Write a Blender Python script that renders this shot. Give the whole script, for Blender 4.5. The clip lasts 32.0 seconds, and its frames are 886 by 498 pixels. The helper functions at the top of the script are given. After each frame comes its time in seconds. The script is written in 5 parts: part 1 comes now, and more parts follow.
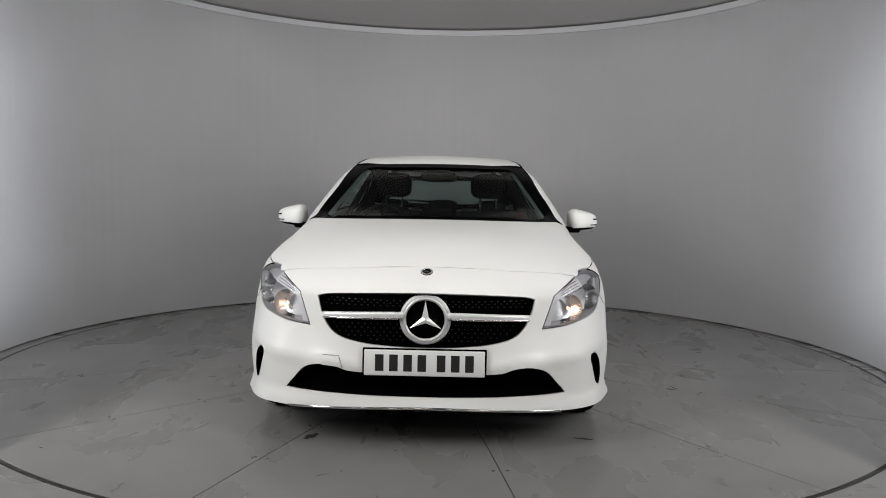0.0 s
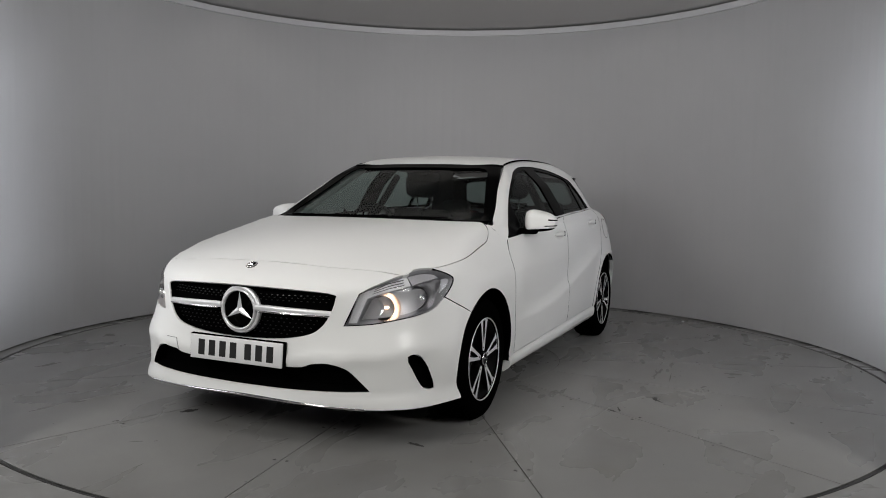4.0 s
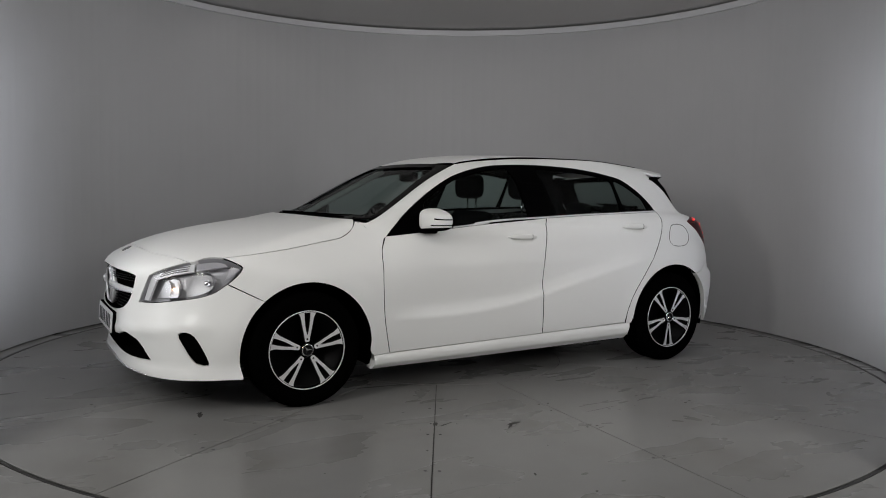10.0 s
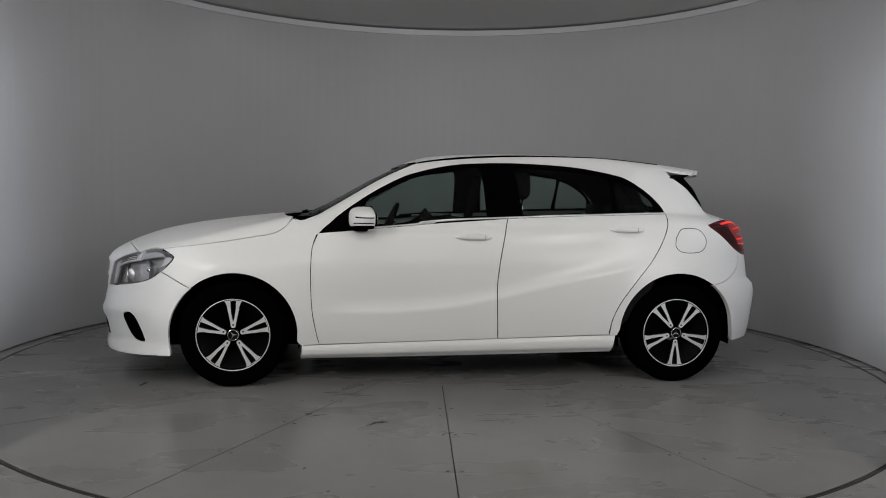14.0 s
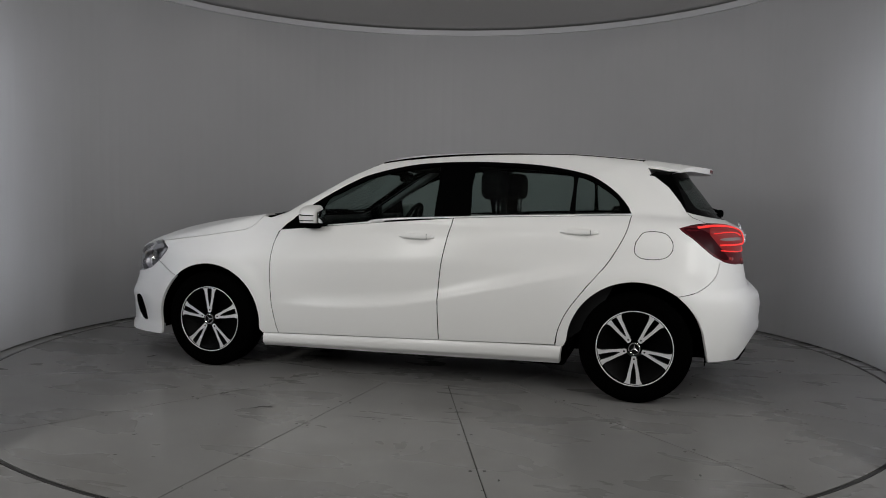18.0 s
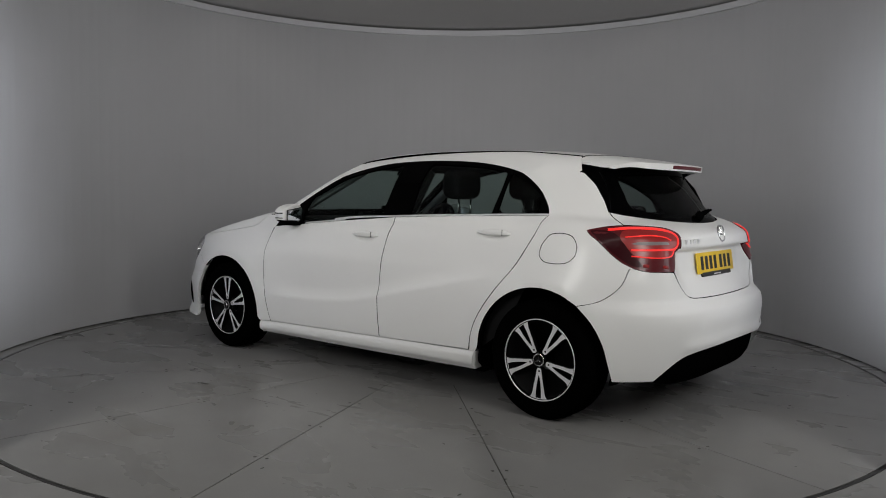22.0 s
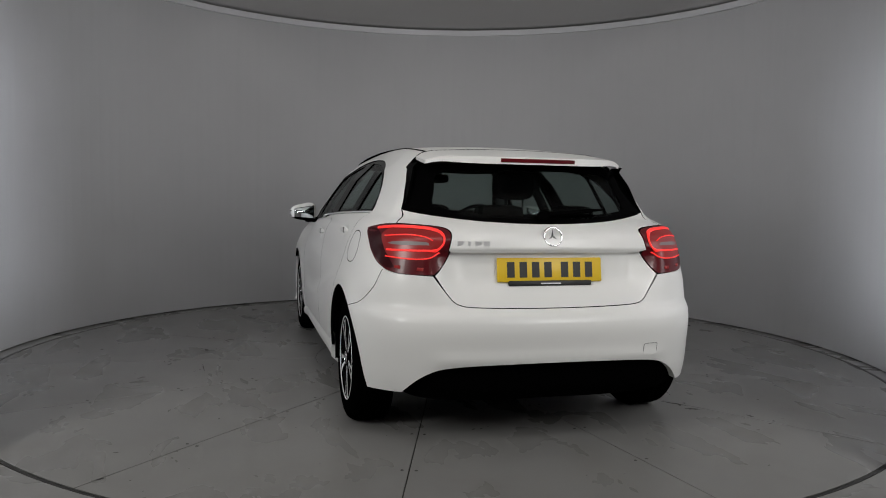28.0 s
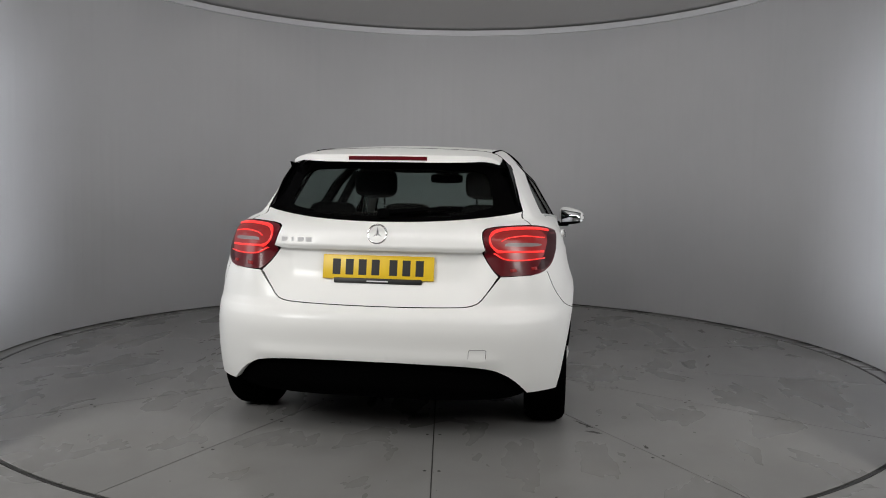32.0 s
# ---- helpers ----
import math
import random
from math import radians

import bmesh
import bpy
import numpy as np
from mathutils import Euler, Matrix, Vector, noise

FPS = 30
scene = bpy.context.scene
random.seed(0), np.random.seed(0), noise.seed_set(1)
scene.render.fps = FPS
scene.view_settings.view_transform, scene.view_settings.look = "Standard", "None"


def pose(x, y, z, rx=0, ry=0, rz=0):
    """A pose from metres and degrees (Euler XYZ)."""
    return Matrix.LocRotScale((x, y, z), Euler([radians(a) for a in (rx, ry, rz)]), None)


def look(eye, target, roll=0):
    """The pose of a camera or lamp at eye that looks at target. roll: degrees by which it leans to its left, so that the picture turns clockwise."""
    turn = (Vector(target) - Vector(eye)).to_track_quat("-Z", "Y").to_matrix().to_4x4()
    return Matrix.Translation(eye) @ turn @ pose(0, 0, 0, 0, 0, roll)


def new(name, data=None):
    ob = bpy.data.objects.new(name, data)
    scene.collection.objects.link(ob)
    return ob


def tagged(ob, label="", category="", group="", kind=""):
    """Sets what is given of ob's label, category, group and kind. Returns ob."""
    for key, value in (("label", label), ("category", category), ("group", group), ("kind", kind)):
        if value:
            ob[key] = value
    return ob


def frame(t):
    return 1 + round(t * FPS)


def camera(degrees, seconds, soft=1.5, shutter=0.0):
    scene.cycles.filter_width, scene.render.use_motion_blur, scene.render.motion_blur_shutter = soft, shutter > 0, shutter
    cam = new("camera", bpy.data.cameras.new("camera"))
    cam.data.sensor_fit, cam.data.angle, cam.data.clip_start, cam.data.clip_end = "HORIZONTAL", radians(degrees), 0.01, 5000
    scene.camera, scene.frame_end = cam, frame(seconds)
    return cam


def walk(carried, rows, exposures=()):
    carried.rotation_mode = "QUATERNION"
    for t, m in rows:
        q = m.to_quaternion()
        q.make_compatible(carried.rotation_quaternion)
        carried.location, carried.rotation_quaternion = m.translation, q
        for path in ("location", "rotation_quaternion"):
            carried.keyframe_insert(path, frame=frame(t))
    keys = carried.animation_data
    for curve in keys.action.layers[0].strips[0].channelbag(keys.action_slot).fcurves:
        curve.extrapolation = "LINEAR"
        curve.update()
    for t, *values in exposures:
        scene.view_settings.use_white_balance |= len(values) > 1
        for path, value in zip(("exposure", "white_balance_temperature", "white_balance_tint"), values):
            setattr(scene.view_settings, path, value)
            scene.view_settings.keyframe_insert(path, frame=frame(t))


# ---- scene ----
cam = camera(59.51, 32.0, soft=1.0)
EYE = Vector((0.0, -5.479, 1.157))
AHEAD = Vector((0.00434, 0.99742, -0.07172))
walk(cam, [(0, look(EYE, EYE + AHEAD, 1.02)), (32, look(EYE, EYE + AHEAD, 1.02))],
     exposures=[(0, 0.52), (1, 0.40), (2, 0.31), (3, 0.26), (6, 0.09), (7, 0.06), (9, -0.06), (13, -0.14), (19, -0.21), (23, -0.20), (25, -0.30), (28, -0.08), (30, 0.12), (32, 0.32)])

TURN_START, TURN_RATE = 268.69, -5.847      # degrees, degrees a second
CAR_X, CAR_Y = -0.045, -0.007               # the car's middle, off the table's axis
WALL_R, TABLE_R, WALL_H = 3.035, 2.918, 2.85

# ---- light ----
world = bpy.data.worlds.new("world")
scene.world = world
world.use_nodes = True
world.node_tree.nodes["Background"].inputs[0].default_value = (0.9, 0.95, 1.0, 1)
world.node_tree.nodes["Background"].inputs[1].default_value = 0.008


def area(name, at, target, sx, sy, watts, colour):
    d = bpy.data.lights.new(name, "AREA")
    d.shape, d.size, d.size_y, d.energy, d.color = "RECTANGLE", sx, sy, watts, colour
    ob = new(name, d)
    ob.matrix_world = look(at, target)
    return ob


# upright soft boxes on both sides of the camera, a low soft light by each end, a lamp that washes the ceiling and a
# long
# light under the ceiling at the back: unseen, added as fill; strips behind both ends of the curved wall, two pairs of
# small lamps by the camera
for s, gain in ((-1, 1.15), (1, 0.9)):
    area("fill_soft_box", (s * 2.2, -3.85, 1.95), (0, 0, 0.7), 0.50, 1.0, 29 * gain, (1.0, 0.99, 0.965))
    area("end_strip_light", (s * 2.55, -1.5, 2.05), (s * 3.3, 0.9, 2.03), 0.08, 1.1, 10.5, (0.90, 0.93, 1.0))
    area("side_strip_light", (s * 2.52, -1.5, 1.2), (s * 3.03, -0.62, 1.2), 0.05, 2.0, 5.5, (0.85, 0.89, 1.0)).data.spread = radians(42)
    area("low_fill_light", (s * 2.06, -1.95, 1.0), (s * 0.9, -0.6, 0.2), 0.4, 0.6, 2.8, (0.97, 0.98, 1.0))
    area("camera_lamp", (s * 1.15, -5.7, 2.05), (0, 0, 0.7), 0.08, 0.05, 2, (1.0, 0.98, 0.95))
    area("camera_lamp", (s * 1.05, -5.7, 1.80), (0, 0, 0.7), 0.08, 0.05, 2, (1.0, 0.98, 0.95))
area("ceiling_fill_light", (0, -3.2, 2.3), (0, 0.8, 2.80), 2.6, 0.25, 17, (1.0, 0.97, 0.94))
area("back_fill_light", (0, 1.4, 2.88), (0, 1.4, 0), 4.0, 1.4, 6, (1.0, 0.97, 0.93))
# ---- materials ----
def mat(name, colour, rough=0.5, metal=0.0, **more):
    m = bpy.data.materials.new(name)
    m.use_nodes = True
    b = m.node_tree.nodes["Principled BSDF"]
    b.inputs["Base Color"].default_value = (*colour, 1)
    b.inputs["Roughness"].default_value = rough
    b.inputs["Metallic"].default_value = metal
    for k, v in more.items():
        b.inputs[k.replace("_", " ")].default_value = v
    return m


PAINT = mat("white_paint", (0.82, 0.82, 0.805), 0.42, Specular_IOR_Level=0.3, Coat_Weight=0.32, Coat_Roughness=0.2)
BLACK = mat("black_plastic_and_gap_shade", (0.0016, 0.0016, 0.0017), 0.6, Specular_IOR_Level=0.0)
BLACK_GLOSS = mat("gloss_black", (0.001, 0.001, 0.0011), 0.12, Specular_IOR_Level=0.01)
CHROME = mat("chrome", (0.80, 0.80, 0.81), 0.12, 1.0)
SILVER = mat("machined_alloy", (0.82, 0.82, 0.83), 0.42, 0.45)


def glass(name, tint, gloss=0.08):
    m = bpy.data.materials.new(name)
    m.use_nodes = True
    t = m.node_tree
    t.nodes.remove(t.nodes["Principled BSDF"])
    clear, shine, facing, power, scaled, mix = (t.nodes.new(n) for n in ("ShaderNodeBsdfTransparent", "ShaderNodeBsdfGlossy", "ShaderNodeLayerWeight", "ShaderNodeMath", "ShaderNodeMath", "ShaderNodeMixShader"))
    clear.inputs[0].default_value, shine.inputs["Roughness"].default_value = (*tint, 1), gloss
    facing.inputs[0].default_value = 0.5
    power.operation, power.inputs[1].default_value = "POWER", 5.0
    scaled.operation, scaled.inputs[1].default_value, scaled.inputs[2].default_value = "MULTIPLY_ADD", 0.42, 0.016
    t.links.new(facing.outputs["Facing"], power.inputs[0])
    t.links.new(power.outputs[0], scaled.inputs[0])
    t.links.new(scaled.outputs[0], mix.inputs[0])
    t.links.new(clear.outputs[0], mix.inputs[1])
    t.links.new(shine.outputs[0], mix.inputs[2])
    t.links.new(mix.outputs[0], t.nodes["Material Output"].inputs[0])
    return m


# rear glass darker than the rest: the cabin's dimness put into its tint
REAR_GLASS_TINT = glass("cabin_dim_glass", (0.38, 0.43, 0.415))
GLASS = glass("tinted_glass", (0.52, 0.595, 0.575))
CLEAR = glass("clear_lens", (0.93, 0.93, 0.94))


def glow(name, colour, strength, base=(0.5, 0.5, 0.5)):
    m = mat(name, base, 0.3)
    b = m.node_tree.nodes["Principled BSDF"]
    b.inputs["Emission Color"].default_value = (*colour, 1)
    b.inputs["Emission Strength"].default_value = strength
    return m


RED_LENS = mat("red_lens", (0.09, 0.003, 0.007), 0.30, Specular_IOR_Level=0.25, Coat_Weight=0.15, Coat_Roughness=0.02)
DARK_LENS = mat("smoked_red_lens", (0.03, 0.002, 0.004), 0.30, Specular_IOR_Level=0.12, Coat_Weight=0.05, Coat_Roughness=0.02)
RED_GLOW = glow("lit_red_guide", (1.0, 0.035, 0.03), 0.95, (0.3, 0.01, 0.01))
RED_DIM = glow("dim_red_guide", (1.0, 0.02, 0.02), 0.09, (0.16, 0.008, 0.008))
WARM_GLOW = glow("warm_bulb", (1.0, 0.60, 0.36), 11.0)
REVERSE = mat("reverse_lens_clear", (0.22, 0.20, 0.20), 0.35, Specular_IOR_Level=0.3)
LAMP_SILVER = mat("lamp_silver", (0.78, 0.78, 0.79), 0.34, 0.25)
LAMP_DARK = mat("lamp_housing", (0.10, 0.10, 0.103), 0.42, 0.85)
PLATE_WHITE = mat("plate_white", (0.72, 0.72, 0.72), 0.4)
PLATE_YELLOW = mat("plate_yellow", (0.78, 0.52, 0.02), 0.4)
PLATE_BLACK = mat("plate_black", (0.01, 0.01, 0.01), 0.5)
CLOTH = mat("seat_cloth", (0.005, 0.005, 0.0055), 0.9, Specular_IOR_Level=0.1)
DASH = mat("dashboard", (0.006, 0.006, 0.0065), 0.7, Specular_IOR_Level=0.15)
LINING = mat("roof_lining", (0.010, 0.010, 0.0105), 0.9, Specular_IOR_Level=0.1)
PILLAR = mat("pillar_lining_grey", (0.30, 0.31, 0.31), 0.8, Specular_IOR_Level=0.2)
MIRROR = mat("mirror_glass", (0.75, 0.77, 0.8), 0.02, 1.0)
ALLOY_BLACK = mat("black_alloy", (0.0022, 0.0022, 0.0022), 0.45, Specular_IOR_Level=0.06)
STEEL = mat("brake_steel", (0.10, 0.10, 0.103), 0.45, 0.9)
RUBBER = mat("tyre_rubber", (0.0012, 0.0012, 0.0012), 0.85, Specular_IOR_Level=0.0)
CEIL = mat("ceiling_sheet", (0.55, 0.54, 0.53), 0.9)
LAMP_BLACK = mat("lamp_smoke", (0.42, 0.42, 0.435), 0.40, 0.35)
REFLECTOR = mat("chromed_reflector", (0.72, 0.72, 0.73), 0.20, 1.0)
PATTERN = mat("ribbed_reflector", (0.74, 0.74, 0.75), 0.28, 0.85)
EDGE_STEEL = mat("dark_steel_edge", (0.03, 0.029, 0.028), 0.6, 0.1)
TRIM = mat("white_trim", (0.66, 0.66, 0.67), 0.5)
HALL = mat("unseen_hall_paint", (0.10, 0.10, 0.105), 0.8)
PIN = mat("dark_chrome_pin", (0.05, 0.05, 0.052), 0.3, 0.8)
SATIN = mat("satin_chrome", (0.82, 0.82, 0.83), 0.30, 0.55)
LAMP_GREY = mat("lamp_reflector_grey", (0.55, 0.55, 0.57), 0.40, 0.6)


def node(t, kind, **values):
    n = t.nodes.new(kind)
    for k, v in values.items():
        n.inputs[k.replace("_", " ")].default_value = v
    return n


def ramp(t, source, stops):
    r = t.nodes.new("ShaderNodeValToRGB")
    while len(r.color_ramp.elements) < len(stops):
        r.color_ramp.elements.new(0.5)
    for e, (at, c) in zip(r.color_ramp.elements, stops):
        e.position, e.color = at, (c if len(c) == 4 else (*c, 1)) if isinstance(c, tuple) else (c, c, c, 1)
    r.color_ramp.interpolation = "B_SPLINE"
    t.links.new(source, r.inputs[0])
    return r


def mixed(t, kind, factor, a, b):
    m = t.nodes.new("ShaderNodeMix")
    m.data_type, m.blend_type = "RGBA", kind
    for i, v in ((0, factor), (6, a), (7, b)):
        if isinstance(v, (int, float)):
            m.inputs[i].default_value = v if i == 0 else (v, v, v, 1)
        else:
            t.links.new(v, m.inputs[i])
    return m.outputs[2]


def concrete(name, tone):
    """Worn, sealed concrete: clouds, brown smears, a few dark specks and drips, damp-looking glossy patches."""
    m = mat(name, (tone, tone, tone), 0.35, Specular_IOR_Level=0.22)
    t = m.node_tree
    b = t.nodes["Principled BSDF"]
    at = t.nodes.new("ShaderNodeTexCoord").outputs["Object"]

    def noise(scale, detail, rough, stretch=None, warp=0.0):
        n = node(t, "ShaderNodeTexNoise", Scale=scale, Detail=detail, Roughness=rough, Distortion=warp)
        source = at
        if stretch:
            long = node(t, "ShaderNodeMapping", Scale=stretch[:3], Rotation=(0, 0, radians(stretch[3])))
            t.links.new(at, long.inputs["Vector"])
            source = long.outputs[0]
        t.links.new(source, n.inputs["Vector"])
        return n.outputs["Fac"]

    cloud, mottle, grain = noise(0.8, 4, 0.5), noise(3.6, 4, 0.5), noise(70, 3, 0.6)
    smear, rust = noise(1.5, 4, 0.5, (1.0, 2.2, 1.0, 25), 0.5), noise(2.3, 5, 0.55, None, 0.3)
    c = ramp(t, cloud, [(0.30, (tone * 0.88, tone * 0.875, tone * 0.86)), (0.50, (tone, tone * 0.99, tone * 0.965)), (0.72, (tone * 1.10, tone * 1.09, tone * 1.06))]).outputs[0]
    c = mixed(t, "MULTIPLY", 0.45, c, ramp(t, mottle, [(0.32, (0.86, 0.85, 0.83)), (0.50, 0.99), (0.70, 1.06)]).outputs[0])
    c = mixed(t, "MULTIPLY", 0.40, c, ramp(t, smear, [(0.24, (0.62, 0.60, 0.57)), (0.42, (0.90, 0.89, 0.875)), (0.60, 1.03)]).outputs[0])
    c = mixed(t, "MULTIPLY", 0.35, c, ramp(t, rust, [(0.24, (0.55, 0.50, 0.44)), (0.36, (0.88, 0.86, 0.83)), (0.50, 1.0)]).outputs[0])
    c = mixed(t, "MULTIPLY", 0.12, c, ramp(t, grain, [(0.30, 0.80), (0.6, 1.06)]).outputs[0])
    t.links.new(c, b.inputs["Base Color"])
    t.links.new(ramp(t, smear, [(0.25, 0.22), (0.50, 0.29), (0.75, 0.36)]).outputs[0], b.inputs["Roughness"])
    return m


def fabric(name, tone):
    """Stretched grey sheet with faint upright creases and cloudy dirt."""
    m = mat(name, tone, 0.8, Specular_IOR_Level=0.2)
    t = m.node_tree
    b = t.nodes["Principled BSDF"]
    at = t.nodes.new("ShaderNodeTexCoord").outputs["Object"]
    cloud = node(t, "ShaderNodeTexNoise", Scale=0.7, Detail=5, Roughness=0.55)
    t.links.new(at, cloud.inputs["Vector"])
    long = node(t, "ShaderNodeMapping", Scale=(14.0, 14.0, 1.1))
    t.links.new(at, long.inputs["Vector"])
    crease = node(t, "ShaderNodeTexNoise", Scale=0.9, Detail=4, Roughness=0.6)
    t.links.new(long.outputs[0], crease.inputs["Vector"])
    c = ramp(t, cloud.outputs["Fac"], [(0.3, tuple(x * 0.94 for x in tone)), (0.7, tuple(x * 1.05 for x in tone))]).outputs[0]
    c = mixed(t, "MULTIPLY", 0.16, c, ramp(t, crease.outputs["Fac"], [(0.30, 0.86), (0.45, 1.0), (0.8, 1.05)]).outputs[0])
    t.links.new(c, b.inputs["Base Color"])
    bump = node(t, "ShaderNodeBump", Strength=0.05, Distance=0.01)
    t.links.new(crease.outputs["Fac"], bump.inputs["Height"])
    t.links.new(bump.outputs[0], b.inputs["Normal"])
    return m


FLOOR = concrete("table_concrete", 0.235)
WALL = fabric("wall_fabric", (0.475, 0.475, 0.478))
SEAM = mat("seam_dirt", (0.03, 0.028, 0.026), 0.8)


# ---- mesh helpers ----
def obj(name, bm, material, parent=None, label="", smooth=False):
    me = bpy.data.meshes.new(name)
    bm.to_mesh(me)
    bm.free()
    me.materials.append(material)
    if smooth:
        for p in me.polygons:
            p.use_smooth = True
    ob = new(name, me)
    if parent is not None:
        ob.parent = parent
    if label:
        ob["label"] = label
    return ob


def part(name, bm, material, parent, label="", smooth=True):
    return obj(name, bm, material, parent, label, smooth)


def box(bm, x0, x1, y0, y1, z0, z1, m=None):
    vs = [bm.verts.new((x, y, z)) for x in (x0, x1) for y in (y0, y1) for z in (z0, z1)]
    for f in ((0, 1, 3, 2), (4, 6, 7, 5), (0, 4, 5, 1), (2, 3, 7, 6), (0, 2, 6, 4), (1, 5, 7, 3)):
        bm.faces.new([vs[i] for i in f])
    if m is not None:
        bmesh.ops.transform(bm, matrix=m, verts=vs)
    return vs


def rounded_box(x0, x1, y0, y1, z0, z1, r=0.01, seg=2, m=None):
    bm = bmesh.new()
    box(bm, x0, x1, y0, y1, z0, z1)
    bmesh.ops.recalc_face_normals(bm, faces=bm.faces)
    bmesh.ops.bevel(bm, geom=bm.edges[:], offset=r, segments=seg, profile=0.5, affect="EDGES")
    if m is not None:
        bmesh.ops.transform(bm, matrix=m, verts=bm.verts[:])
    return bm


def ring_bm(profile, a0, a1, steps, closed=False):
    """Turns a closed profile of (radius, z) about the z axis between two angles in degrees."""
    bm = bmesh.new()
    rows = []
    for i in range(steps if closed else steps + 1):
        a = radians(a0 + (a1 - a0) * i / steps)
        rows.append([bm.verts.new((r * math.cos(a), r * math.sin(a), z)) for r, z in profile])
    n = len(profile)
    for i in range(steps):
        p, q = rows[i], rows[(i + 1) % len(rows)]
        for j in range(n):
            bm.faces.new((p[j], q[j], q[(j + 1) % n], p[(j + 1) % n]))
    if not closed:
        bm.faces.new(rows[0][::-1])
        bm.faces.new(rows[-1])
    bmesh.ops.recalc_face_normals(bm, faces=bm.faces)
    return bm


# ---- the room ----
WALL_A0, WALL_A1 = -50.0, 230.0
tagged(obj("wall_curved", ring_bm([(WALL_R, 0.010), (WALL_R + 0.08, 0.010), (WALL_R + 0.08, WALL_H), (WALL_R, WALL_H)], WALL_A0, WALL_A1, 140), WALL, smooth=False),
       "curved grey studio wall round the turntable", kind="structure")
tagged(obj("trim", ring_bm([(WALL_R - 0.03, WALL_H), (WALL_R + 0.08, WALL_H), (WALL_R + 0.08, WALL_H + 0.055), (WALL_R - 0.03, WALL_H + 0.055)], WALL_A0, WALL_A1, 140), TRIM),
       "white rail along the top of the curved wall", kind="structure")
bm = bmesh.new()
bmesh.ops.create_circle(bm, cap_ends=True, radius=WALL_R + 0.2, segments=96, matrix=Matrix.Translation((0, 0, WALL_H + 0.075)))
bmesh.ops.solidify(bm, geom=bm.faces[:], thickness=-0.05)
tagged(obj("ceiling", bm, CEIL), "pale grey ceiling sheet over the studio", kind="structure")
bm = bmesh.new()
box(bm, -6, 6, -9, 4, -0.1, -0.012)
tagged(obj("ground", bm, FLOOR), "grey concrete hall floor", kind="structure")
# unseen hall walls and ceiling, added dark to keep bounce and reflections low
for name, b in (("wall_north_unseen", (-6, 6, 4, 4.2)), ("wall_south_unseen", (-6, 6, -9.2, -9)), ("wall_east_unseen", (6, 6.2, -9.2, 4.2)), ("wall_west_unseen", (-6.2, -6, -9.2, 4.2))):
    bm = bmesh.new()
    box(bm, *b, -0.1, 4.5)
    tagged(obj(name, bm, HALL), "plain grey hall wall, unseen, added round the studio", kind="structure")
bm = bmesh.new()
box(bm, -6.2, 6.2, -9.2, 4.2, 4.5, 4.6)
tagged(obj("hall_ceiling_unseen", bm, HALL), "plain grey hall ceiling, unseen, added over the studio", kind="structure")
turntable = tagged(obj("turntable", ring_bm([(0.0, -0.0115), (TABLE_R - 0.012, -0.0115), (TABLE_R - 0.012, -0.004), (0.0, -0.004)], 0, 360, 120, closed=True), SEAM),
                   "round worn grey turntable of fourteen wedge plates", "turntable")
SECTORS, SEAM_A = 14, 8.0
part("centre_plate", ring_bm([(0.0, -0.003), (0.86, -0.003), (0.86, 0.0), (0.0, 0.0)], 0, 360, 64, closed=True), FLOOR, turntable, smooth=False)
for k in range(SECTORS):
    a0, a1 = SEAM_A + 360 / SECTORS * k, SEAM_A + 360 / SECTORS * (k + 1)
    bm = bmesh.new()
    cols = []
    for i in range(25):
        f = i / 24
        col = []
        for r in (0.863, 1.4, 2.0, 2.5, TABLE_R):
            cut = math.degrees(0.0028 / r)
            a = radians(a0 + cut + (a1 - a0 - 2 * cut) * f)
            col.append((r * math.cos(a), r * math.sin(a)))
        cols.append(col)
    top = [[bm.verts.new((x, y, 0.0)) for x, y in c] for c in cols]
    low = [[bm.verts.new((x, y, -0.0035)) for x, y in c] for c in cols]
    for p, q in zip(top[:-1], top[1:]):
        for j in range(4):
            bm.faces.new((p[j], p[j + 1], q[j + 1], q[j]))
    for line_t, line_l in ((top[0], low[0]), (top[-1][::-1], low[-1][::-1]), ([c[4] for c in top], [c[4] for c in low]), ([c[0] for c in top][::-1], [c[0] for c in low][::-1])):
        for j in range(len(line_t) - 1):
            bm.faces.new((line_t[j + 1], line_t[j], line_l[j], line_l[j + 1]))
    bmesh.ops.recalc_face_normals(bm, faces=bm.faces)
    part("wedge_plate", bm, FLOOR, turntable, smooth=False)
tagged(obj("floor", ring_bm([(TABLE_R + 0.026, -0.0115), (6.0, -0.0115), (6.0, 0.0), (TABLE_R + 0.026, 0.0)], 0, 360, 160, closed=True), FLOOR), "worn grey concrete floor round the turntable", kind="structure")
tagged(obj("floor_edge", ring_bm([(TABLE_R + 0.007, -0.0115), (TABLE_R + 0.018, -0.0115), (TABLE_R + 0.018, -0.0025), (TABLE_R + 0.007, -0.0025)], 0, 360, 160, closed=True), EDGE_STEEL), "dark steel ring round the turntable", kind="structure")
# countersunk bolts along the seams, and dark scuffs
bolt_me = None
